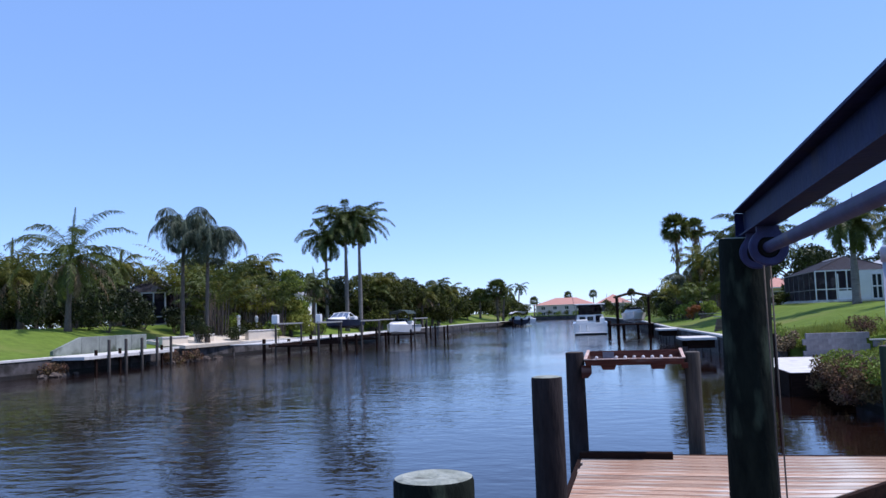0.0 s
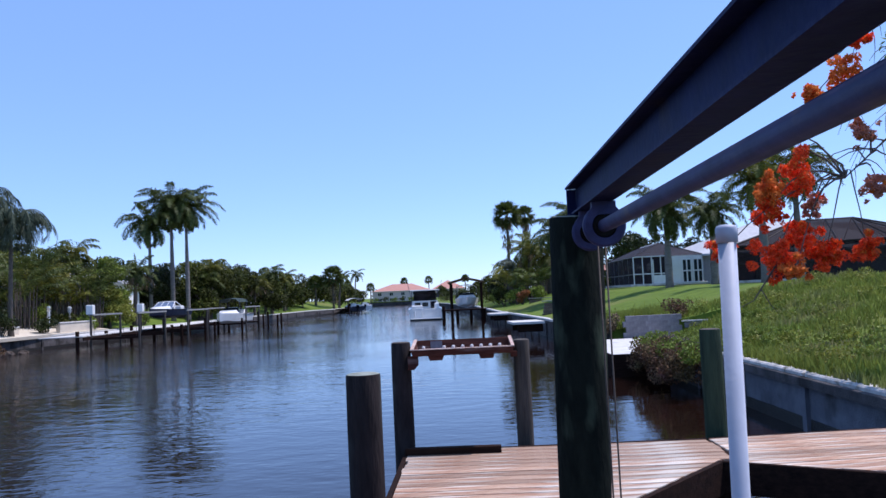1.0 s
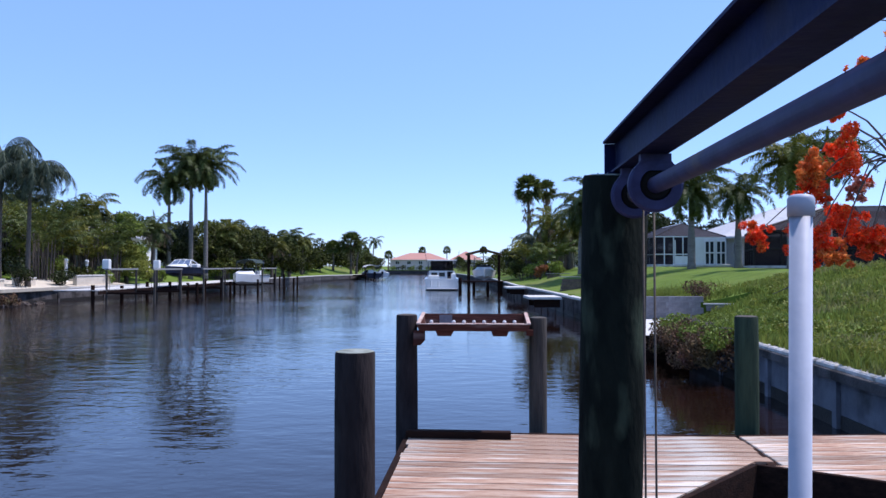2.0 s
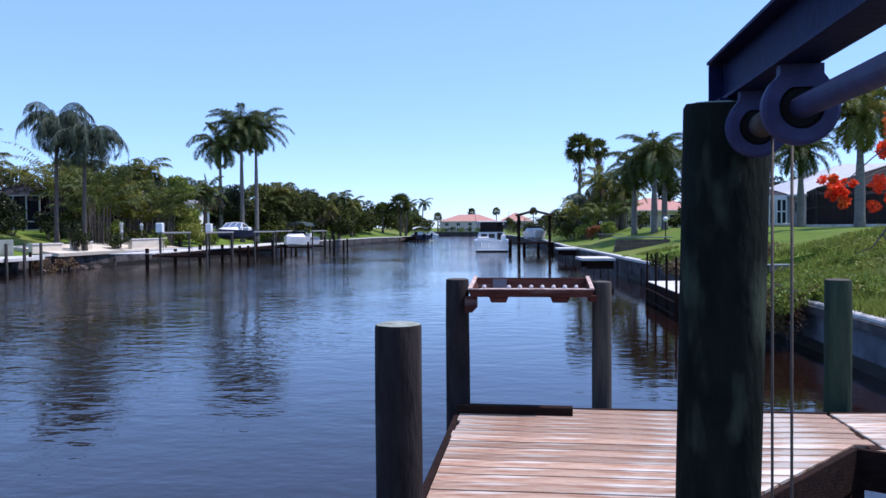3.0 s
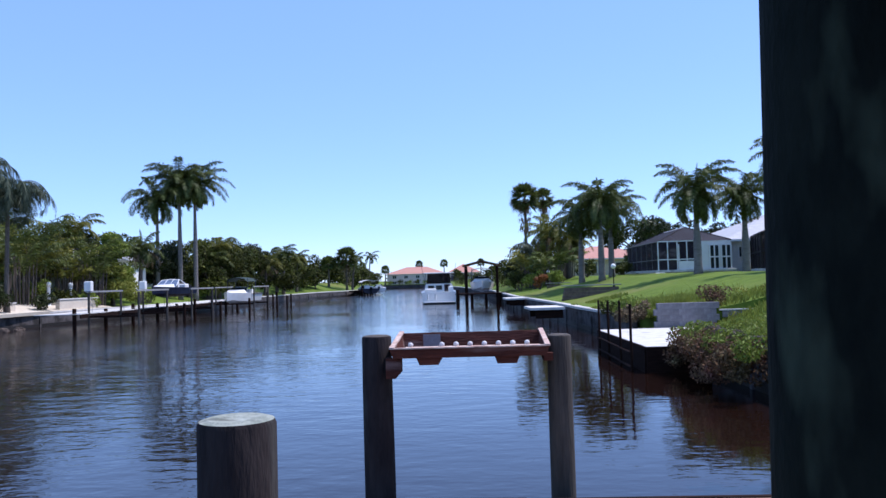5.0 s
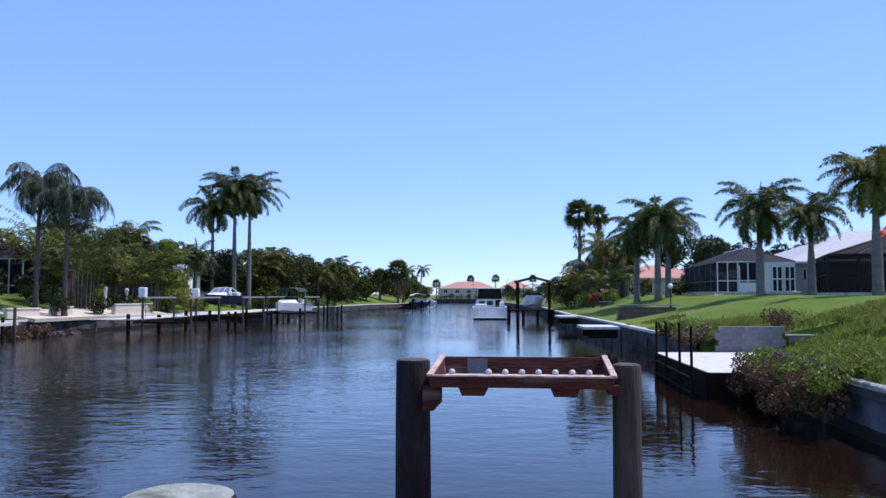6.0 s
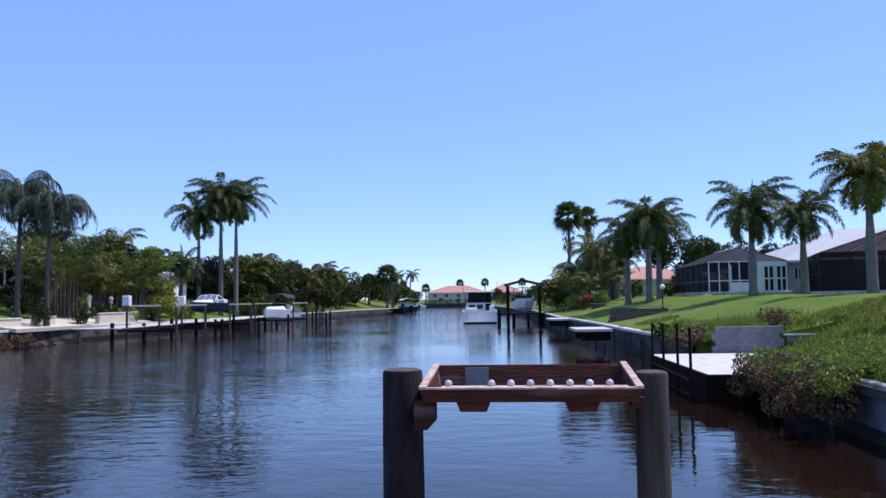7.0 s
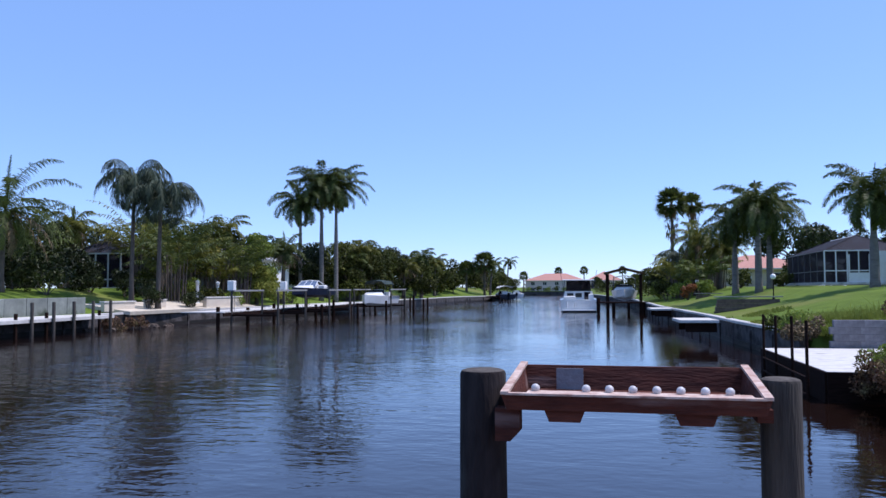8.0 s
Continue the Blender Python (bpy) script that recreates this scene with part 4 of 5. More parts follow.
    part("wall_body", Shape().box((0, 0, h / 2), (ln, 0.3, h), 0, 0.02), CREAM, root)
    part("coping", Shape().box((0, 0, h + 0.04), (ln + 0.1, 0.4, 0.08), 0, 0.01), CAP, root)
for x, y in ((-32.0, 61.8), (-31.4, 63.8)):
    root = thing("garden_pillar", "slim white garden pillar with a ball top", "pillar", (x, y, ground_z(x, y)), group="garden pillars")
    part("shaft", Shape().tube([(0, 0, -0.1), (0, 0, 0.15), (0, 0, 0.2), (0, 0, 1.5), (0, 0, 1.6)], [0.2, 0.2, 0.13, 0.11, 0.18], 12), WHITEWALL, root)
    part("finial", Shape().ball((0, 0, 1.75), 0.16), WHITEWALL, root, smooth=True)
root = thing("retaining_wall", "low grey-white retaining wall at the lawn edge", "retaining wall", (0, 0, 0))
for i in range(4):
    part("panel", Shape().box((-31.4, 42.3 + i * 1.6, 1.42), (0.2, 1.56, 1.06), 0.0, 0.015), GARDENCONC, root)
wing = Shape().loft([[(x, 39.2, 0.8), (x, 41.5, 0.8), (x, 41.5, 1.94), (x, 39.2, 1.25)] for x in (-31.5, -31.3)])
part("wing_wall", wing, GARDENCONC, root)


# left bank: small concrete dock, wooden dock, boat lifts
def far_pile(x, y, z, r=0.14, label="dark wooden dock piling in the canal", material=FASCIA, group="far dock pilings"):
    root = thing("piling", label, "piling", (x, y, 0), group=group)
    part("post", Shape().tube([(0, 0, -1.8), (0, 0, 0.4), (0, 0, z - 0.02), (0, 0, z)], [r * 1.05, r, r, r * 0.85], 12), material, root)
    return root


root = thing("concrete_dock", "pale concrete dock platform on thin posts", "dock", (-29.9, 42.6, 0.95), 2)
part("platform", Shape().box((0, 0, -0.09), (2.5, 9.0, 0.18), 0, 0.02), CAP, root)
for y in (-3.3, -1.1, 1.1, 3.3):
    part("leg", Shape().box((1.1, y, -0.65), (0.12, 0.12, 1.9)), FASCIA, root)
for x, y in ((-28.5, 40.2), (-28.55, 41.8), (-28.6, 43.4), (-28.7, 45.1), (-28.75, 46.7)):
    far_pile(x, y, 1.78, 0.085, "weathered grey dock post beside the concrete platform", GREYPILE, "platform posts")
for x, y, h, sp, seed in ((-29.2, 47.6, 0.9, 0.9, 201), (-28.6, 49.2, 1.0, 0.8, 202), (-29.6, 37.0, 0.8, 0.9, 203)):
    shrub(x, y, h, sp, seed, "brown scrub growing on rocks at the waterline", BROWNLEAF, 500, 0.09, base=-0.05)
rr = random.Random(9)
for i in range(18):
    x, y = -29.5 + rr.uniform(-0.4, 0.6), (36.2 if i < 5 else 46.0) + (i % 5 if i < 5 else i - 5) * 0.62
    r = rr.uniform(0.22, 0.42)
    stone = Shape().ball((x, y, 0.02), r * 0.85, 9, 6, (1, rr.uniform(0.7, 1.2), 0.6))
    stone.v = [(p + rr.uniform(-0.25, 0.25) * r, q + rr.uniform(-0.25, 0.25) * r, h + rr.uniform(-0.2, 0.2) * r) for p, q, h in stone.v]
    tagged(single("rock", stone, ROCK, "brown rock at the foot of the seawall", "rock", "shore rocks"))

root = thing("wooden_dock", "long dark wooden dock along the far seawall", "dock", (-26.6, 69.5, 0.95), 2)
part("fascia", Shape().box((1.42, 0, -0.14), (0.06, 35, 0.28)), FASCIA, root)
bd = Shape().box((0, 0, 0), (2.9, 0.28, 0.05), 0, 0.006).mesh("plank", CAP)
for i in range(120):
    part("plank", bd, None, root, at=pose(0, -17.4 + i * 0.291, -0.02))
for i in range(9):
    far_pile(-25.0 - 0.02 * i + rr.uniform(-0.1, 0.1), 52.3 + i * 4.1, rr.uniform(1.0, 1.45), 0.12)
for x, y, z in ((-20.6, 73.8, 1.3), (-20.0, 80.8, 1.7), (-19.9, 84.3, 1.3), (-20.4, 88, 1.4), (-22.8, 87.6, 1.7), (-23.4, 92, 1.4), (-21.4, 68.5, 1.2), (-20.6, 58.6, 1.3)):
    far_pile(x, y, z, 0.10)


def control_box(x, y, z):
    root = thing("lift_control_box", "white lift motor box on a dark post", "control box", (x, y, z), group="lift control boxes")
    part("case", Shape().box((0, 0, 0.33), (0.42, 0.36, 0.62), 0, 0.04), HULL, root)
    part("bracket", Shape().box((0, 0, 0), (0.3, 0.3, 0.05)), ALU, root)


def far_lift(x0, x1, y0, y1, z, label):
    root = thing("boat_lift", label, "boat lift", (0, 0, 0), group="far boat lifts")
    for x in (x0, x1):
        for y in (y0, y1):
            part("piling_post", Shape().tube([(x, y, -1.8), (x, y, z)], 0.075, 12), GREYPILE, root)
        part("top_beam", Shape().box((x, (y0 + y1) / 2, z + 0.09), (0.11, y1 - y0 + 0.4, 0.11)), LIFTGREY, root)
    for y in (y0, y1):
        part("cradle_beam", Shape().box(((x0 + x1) / 2, y, 0.72), (x1 - x0, 0.10, 0.14)), FASCIA, root)
        for x in (x0 + 0.2, x1 - 0.2):
            part("cable", Shape().tube([(x, y, 0.75), (x, y, z)], 0.012, 6), CABLE, root)


far_lift(-24.6, -21.4, 53.2, 57.6, 2.2, "empty boat lift with grey beams and posts")
far_lift(-24.8, -21.2, 61.6, 66.0, 2.2, "grey boat lift holding a covered boat")
far_lift(-24.9, -21.3, 77.6, 82.4, 2.2, "low boat lift holding a white runabout")
control_box(-24.6, 53.2, 2.30)
control_box(-24.8, 61.6, 2.30)


# ---------------------------------------------------------------- boats
def hull_shape(L, B, H, flare=0.86, bow=0.35):
    """Boat hull along +y with a pointed bow, stern at y=0, waterline near z=0.35*H."""
    s = Shape()
    secs = []
    for i in range(11):
        t = i / 10
        w = B / 2 * (1 - max(0, (t - 0.45) / 0.55) ** 2.2)
        w = max(w, 0.02)
        keel = H * 0.02 + H * bow * max(0, (t - 0.6) / 0.4) ** 2
        top = H * (1 + 0.18 * t * t)
        y = L * t
        secs.append([(-w, y, top), (-w * flare, y, H * 0.30 + keel * 0.7), (0, y, keel), (w * flare, y, H * 0.30 + keel * 0.7), (w, y, top), (w * 0.86, y, top + 0.03), (-w * 0.86, y, top + 0.03)])
    return s.loft(secs)


def runabout(x, y, z, rz, label, L=6.0, B=2.4, hull=HULL, canopy=None, arch=False):
    root = thing("motor_boat", label, "boat", (x, y, z), rz)
    part("hull", hull_shape(L, B, 1.0), hull, root)
    for sx in (-1, 1):
        part("rub_rail", Shape().tube([(sx * (B / 2 + 0.01), 0, 0.98), (sx * (B / 2 + 0.01), L * 0.45, 1.0)], 0.035, 6), RUBBER, root)
    part("console", Shape().box((0, L * 0.42, 1.32), (0.9, 0.7, 0.7), 0, 0.1), HULL, root)
    sh = Shape().loft([[(-0.95, L * 0.56, 1.1), (0.95, L * 0.56, 1.1), (0.95, L * 0.57, 1.14), (-0.95, L * 0.57, 1.14)], [(-0.75, L * 0.47, 1.62), (0.75, L * 0.47, 1.62), (0.75, L * 0.48, 1.64), (-0.75, L * 0.48, 1.64)]])
    part("windshield", sh, GLASS, root, "dark tinted windshield")
    deck = []
    for k in range(6):
        q = k / 5
        w_, h_ = max(0.04, B * 0.41 * (1 - q ** 1.8)), 0.34 * (1 - q) ** 0.8
        yy = L * (0.58 + 0.38 * q)
        z_ = 1.0 + 0.18 * (0.58 + 0.38 * q) ** 2 + 0.02
        deck.append([(-w_, yy, z_), (-w_ * 0.7, yy, z_ + h_), (w_ * 0.7, yy, z_ + h_), (w_, yy, z_)])
    part("foredeck", Shape().loft(deck), HULL, root, "white raised foredeck")
    part("seat", Shape().box((0, L * 0.22, 1.2), (1.5, 0.6, 0.45), 0, 0.08), CANVAS, root)
    m = part("outboard", Shape().box((0, -0.32, 1.02), (0.42, 0.5, 0.62), 0, 0.12).box((0, -0.30, 0.35), (0.16, 0.26, 0.8)), RUBBER, root, "black outboard engine")
    if arch:
        glass = part("windscreen", Shape().loft([[(-0.98, L * 0.60, 1.25), (0.98, L * 0.60, 1.25), (0.98, L * 0.61, 1.25), (-0.98, L * 0.61, 1.25)], [(-0.8, L * 0.48, 1.86), (0.8, L * 0.48, 1.86), (0.8, L * 0.49, 1.86), (-0.8, L * 0.49, 1.86)]]), BLUEGLASS, root, "pale blue glass windscreen")
        for q in (-1, -0.34, 0.34, 1):
            part("frame_bar", Shape().tube([(q * 0.99, L * 0.603, 1.22), (q * 0.81, L * 0.478, 1.9)], 0.045, 6), HULL, glass)
        part("frame_top", Shape().tube([(-1.02, L * 0.36, 1.45), (-0.85, L * 0.46, 1.88), (0, L * 0.47, 1.96), (0.85, L * 0.46, 1.88), (1.02, L * 0.36, 1.45)], 0.055, 6), HULL, glass)
    if canopy:
        c = part("canopy", Shape().loft([[(B * 0.43 * a, L * f, 2.16 + 0.42 * h) for a, h in ((-1, 0), (-0.7, 0.7), (0, 1), (0.7, 0.7), (1, 0), (0.7, 0.58), (0, 0.86), (-0.7, 0.58))] for f in (0.18, 0.38, 0.60)]), canopy, root, "arched canvas top on a tube frame")
        for sx in (-1, 1):
            for yy in (L * 0.22, L * 0.55):
                part("strut", Shape().tube([(sx * B * 0.42, yy, 1.0), (sx * B * 0.40, yy, 2.47)], 0.02, 6), ALU, c)
    return root


runabout(-23.1, 82.6, 0.62, 174, "white open runabout with dark green canvas top on a lift", 5.6, 2.5, HULL, DARKCANVAS)
runabout(-23.4, 66.4, 1.70, 172, "navy-hulled motor boat with white-framed windscreen on a lift", 5.2, 2.3, HULLDARK, None, True).scale = (0.85, 0.95, 0.68)
runabout(-20.6, 148, 0.2, 20, "dark-hulled boat moored at a far dock", 8.5, 3.0, HULLDARK, CANVAS)
runabout(-20.6, 159, 0.2, 8, "white boat moored at a far dock", 7.5, 2.8, HULL, CANVAS)
root = thing("far_dock", "low dark wooden dock on the distant bank", "dock", (-23.2, 156, 0.8), 0)
part("deck_boards", Shape().box((0, 0, 0), (2.4, 18, 0.25)), FASCIA, root)
for i in range(6):
    part("post", Shape().tube([(1.1, -8.5 + 3.4 * i, -2.5), (1.1, -8.5 + 3.4 * i, 0.7)], 0.14, 8), FASCIA, root)


def cruiser(x, y, rz):
    root = thing("cabin_cruiser", "white cabin cruiser with flybridge and hardtop afloat", "boat", (x, y, -0.35), rz)
    L, B = 11.0, 3.8
    part("hull", hull_shape(L, B, 1.75, 0.9), HULL, root)
    part("boot_stripe", Shape().box((0, -0.012, 0.42), (B * 0.93, 0.03, 0.16)), HULLDARK, root, "dark waterline stripe")
    part("transom_door", Shape().box((0.9, -0.02, 1.3), (0.6, 0.04, 0.8), 0, 0.02), CANVAS, root)
    part("swim_platform", Shape().box((0, -0.45, 0.62), (B * 0.85, 0.9, 0.09), 0, 0.03), HULL, root)
    cab = part("cabin", Shape().loft([[(-w, y0, z), (w, y0, z), (w * 0.9, y1, z), (-w * 0.9, y1, z)] for w, y0, y1, z in ((1.6, 2.0, 8.6, 1.75), (1.5, 2.1, 8.0, 2.3), (1.4, 2.2, 6.8, 2.75))]), HULL, root)
    for wx in (-0.85, 0.0):
        part("cabin_window", Shape().box((wx, 2.03, 2.28), (0.66, 0.05, 0.5)), GLASS, cab, "dark salon window")
    part("cabin_door", Shape().box((0.9, 2.03, 2.2), (0.62, 0.05, 0.9)), DARKSCREEN, cab, "smoked cabin door")
    part("cockpit_seat", Shape().box((-0.9, 0.7, 1.95), (1.2, 0.7, 0.5), 0, 0.1), CANVAS, root)
    part("enclosure", Shape().loft([[(-w, y0, z), (w, y0, z), (w, y1, z), (-w, y1, z)] for w, y0, y1, z in ((1.30, 2.3, 5.6, 2.75), (1.22, 2.4, 5.0, 3.98))]), DARKSCREEN, root, "dark smoked canvas enclosure")
    part("gear_box", Shape().box((1.25, 1.0, 2.1), (0.5, 0.6, 0.7), 0, 0.1), HULL, root, "white fittings in the cockpit")
    part("hardtop", Shape().box((0, 3.5, 4.05), (3.3, 3.9, 0.13), 0, 0.05), CANVAS, root, "white hardtop")
    for sx in (-1, 1):
        for yy in (1.8, 5.3):
            part("hardtop_post", Shape().tube([(sx * 1.5, yy, 3.1), (sx * 1.45, yy, 4.0)], 0.03, 6), ALU, root)
        part("bow_rail", Shape().tube([(sx * 1.7, 5.5, 1.95), (sx * 1.55, 7.5, 2.6), (sx * 0.9, 9.8, 2.8), (0.02 * sx, 10.9, 2.85)], 0.025, 6), ALU, root)
        part("outrigger", Shape().tube([(sx * 1.5, 3.0, 2.8), (sx * 1.9, 1.0, 5.2)], 0.02, 5), ALU, root)
    for xx in (-1.2, -0.4):
        part("fender", Shape().tube([(xx, -0.05, 0.9), (xx, -0.06, 1.5)], [0.1, 0.1], 8), CANVAS, root)
    return root


cruiser(-4.55, 85.6, 4).scale = (0.96, 1, 0.86)

# ---------------------------------------------------------------- right bank, far to near
# neighbour's T-dock with a timber-roofed lift
root = thing("wooden_dock", "dark wooden T-shaped dock on piles", "dock", (0.0, 83.6, 1.0))
part("deck_boards", Shape().box((-0.1, 0, -0.06), (5.4, 2.2, 0.12)), FASCIA, root)
for x in (-2.6, -1.2, 0.2, 1.5):
    for y in (-0.95, 0.95):
        part("post", Shape().tube([(x, y, -2.8), (x, y, 0.35 if x == -2.6 else -0.05)], 0.14, 10), FASCIA, root)
root = thing("lift_canopy", "brown timber frame roof over a boat lift", "lift canopy", (-0.2, 88.6, 0))
for x in (-1.65, 1.6):
    for y in (-2.2, 2.2):
        part("post", Shape().tube([(x, y, -1.8), (x, y, 3.7)], 0.115, 10), FASCIA, root)
    part("plate", Shape().box((x, 0, 3.8), (0.16, 5.0, 0.22)), TEAK, root)
for y in (-2.3, -1.1, 0, 1.1, 2.3):
    part("rafter", Shape().tube([(-1.95, y, 3.72), (0, y, 4.2), (1.9, y, 3.72)], 0.06, 5), TEAK, root)
part("roof_sheet", Shape().loft([[(-1.95, y, 3.83), (0, y, 4.31), (1.9, y, 3.83), (1.9, y, 3.79), (0, y, 4.27), (-1.95, y, 3.79)] for y in (-2.5, 2.5)]), TEAK, root)
runabout(-0.2, 91.6, 1.0, 180, "white boat under the timber canopy on a lift", 6.0, 2.6, HULL, CANVAS)
for x, y, w_, l_ in ((2.15, 61.7, 1.3, 3.0), (2.95, 43.0, 1.6, 2.6)):
    root = thing("float_dock", "small pale platform hung off the seawall", "dock", (x, y, 0.98), 4, "small platforms")
    part("platform", Shape().box((0, 0, -0.06), (w_, l_, 0.12), 0, 0.01), CAP, root)
    for sy in (-1, 1):
        part("bracket", Shape().box((0.1, sy * l_ * 0.4, -0.32), (w_ * 0.8, 0.12, 0.4)), FASCIA, root)
for x, y, ln, rz, z in ((7.9, 72.2, 5.4, 6, 1.25), (6.2, 50.4, 3.4, 5, 1.2)):
    root = thing("planter_wall", "low brown block retaining wall in the lawn", "retaining wall", (x, y, 0.9), rz, "lawn retaining walls")
    for i in range(4):
        part("block_course", Shape().box((0, 0, 0.1 + i * 0.21), (ln - 0.1 * i, 0.28, 0.2), 0, 0.012), BROWNBLOCK, root)
    part("coping", Shape().box((0, 0, 0.955), (ln, 0.32, 0.055), 0, 0.01), GARDENCONC, root)

# trees of the right bank
fan_palm(5.4, 105, 12.3, 301, "very tall fan palm with a dead-frond skirt", 2.5, True)
fan_palm(7.9, 108, 12.4, 302, "very tall slim fan palm", 1.9, True)
coconut_palm(6.5, 85, 6.8, 311, "shaggy palm with brown dry fronds in a bank clump", 3.0, 26, (0.1, 0))
coconut_palm(8.2, 82, 5.8, 313, "shaggy palm with brown dry fronds in a bank clump", 2.8, 26, (0.2, 0))
for x, y, cz, seed in ((5.2, 88, 5.0, 312),):
    queen_palm(x, y, cz, seed, "bushy drooping palm in a bank clump", 3.0, 22)
royal_palm(8.5, 62.0, 7.5, 321, "feathery palm on the sloping lawn", 3.1, 18)
royal_palm(7.55, 66.0, 6.8, 322, "feathery palm on the sloping lawn", 3.0, 18)
royal_palm(9.6, 64.5, 7.0, 323, "feathery palm on the sloping lawn", 3.0, 18)
royal_palm(12.15, 50.0, 6.8, 324, "royal palm with swollen grey trunk before a pool cage", 2.9, 17)
royal_palm(15.45, 52.0, 6.7, 325, "royal palm with grey trunk before a white house", 2.6, 15)
royal_palm(14.95, 42.0, 7.4, 326, "large royal palm with swollen grey trunk on the lawn", 2.7, 18, BRIGHTFROND)
royal_palm(18.3, 46.0, 8.3, 327, "large royal palm on the lawn beside a cage", 2.7, 18)
for x, y, h, sp, seed in ((15.5, 86, 7.6, 3.6, 331), (19.5, 90, 7.8, 3.8, 332), (25, 92, 6.6, 3.6, 334), (4.4, 100, 3.4, 2.2, 336), (30, 96, 7, 4, 339), (36, 88, 7.5, 4, 341)):
    broad_tree(x, y, h, sp, seed, "dark green tree behind the sloping lawns", SHADELEAF, 3400, 0.19)
for x, y, h, sp, seed, m in ((4.7, 78.5, 1.7, 1.2, 351, BRIGHTLEAF), (5.9, 80.5, 2.2, 1.5, 352, LEAF), (3.6, 83, 2.0, 1.4, 353, LEAF), (6.8, 76.5, 1.5, 1.2, 354, BRIGHTLEAF), (9.4, 77.5, 1.8, 1.3, 355, LEAF), (3.4, 90, 1.8, 1.4, 356, BRIGHTLEAF), (7.4, 90, 3.4, 2.0, 357, LEAF), (11.5, 70.5, 1.2, 1.0, 358, LEAF)):
    shrub(x, y, h, sp, seed, "leafy garden shrub near the sloping lawn", m, 800, 0.12)
for i in range(8):
    shrub(wall_right(112 + 12 * i) + 2.4, 112 + 12 * i, 2.0 + 0.5 * (i % 3), 2.0, 720 + i, "low dark shrub on the far bank lawn", LEAF, 500, 0.16)
shrub(4.9, 74.5, 1.5, 0.8, 361, "orange-leaved croton shrub by the seawall", ORANGELEAF, 700, 0.11)
for x, y, h, seed in ((5.0, 84.0, 4.2, 371), (6.6, 79.5, 3.6, 372), (8.4, 86.5, 5.0, 373), (5.0, 90.5, 3.8, 374), (6.0, 95, 5.0, 377)):
    areca_clump(x, y, h, seed, "leafy palm clump on the bank", FROND if seed % 3 == 0 else BRIGHTFROND, 26)
for x, y in ((8.05, 54.0), (6.0, 79.0)):
    root = thing("lamp_post", "black lamp post with a white globe", "lamp post", (x, y, ground_z(x, y)), group="globe lamps")
    part("post", Shape().tube([(0, 0, -0.1), (0, 0, 0.1), (0, 0, 0.12), (0, 0, 1.15)], [0.07, 0.07, 0.035, 0.03], 10), RUBBER, root)
    part("globe", Shape().ball((0, 0, 1.28), 0.155, 16, 10), LAMPWHITE, root, "white opal globe", smooth=True)


# ---------------------------------------------------------------- houses
def hip_roof(x0, x1, y0, y1, z0, z1, over=0.5, thick=0.14):
    x0, x1, y0, y1 = x0 - over, x1 + over, y0 - over, y1 + over
    d = min(x1 - x0, y1 - y0) / 2
    if x1 - x0 >= y1 - y0:
        a, b = (x0 + d, (y0 + y1) / 2, z1), (x1 - d, (y0 + y1) / 2, z1)
        faces = [((x0, y0), (x1, y0), b, a), ((x1, y1), (x0, y1), a, b), ((x0, y1), (x0, y0), a), ((x1, y0), (x1, y1), b)]
    else:
        a, b = ((x0 + x1) / 2, y0 + d, z1), ((x0 + x1) / 2, y1 - d, z1)
        faces = [((x1, y0), (x1, y1), b, a), ((x0, y1), (x0, y0), a, b), ((x0, y0), (x1, y0), a), ((x1, y1), (x0, y1), b)]
    s = Shape()
    for f in faces:
        s.quad(*[p if len(p) == 3 else (*p, z0) for p in f])
    s.quad((x0, y0, z0), (x0, y1, z0), (x1, y1, z0), (x1, y0, z0))
    rim = Shape().box(((x0 + x1) / 2, (y0 + y1) / 2, z0 - thick / 2 - 0.003), (x1 - x0, y1 - y0, thick))
    return s, rim


def window(parent, x, y, z, w, h, doors=False):
    """A dark pane in a white frame set on the wall that faces the canal."""
    g = part("sliding_door" if doors else "window", Shape().box((x, y - 0.03, z), (w, 0.05, h)), GLASS, parent, "dark glass in a white frame")
    for sx in (-1, 0, 1):
        part("mullion", Shape().box((x + sx * w / 2, y - 0.065, z), (0.09, 0.05, h + 0.09)), WHITEBAR, g)
    for sz in ((-1, 1, 0.0) if doors else (-1, 1)):
        part("rail", Shape().box((x, y - 0.066, z + sz * h / 2), (w + 0.08, 0.05, 0.09)), WHITEBAR, g)


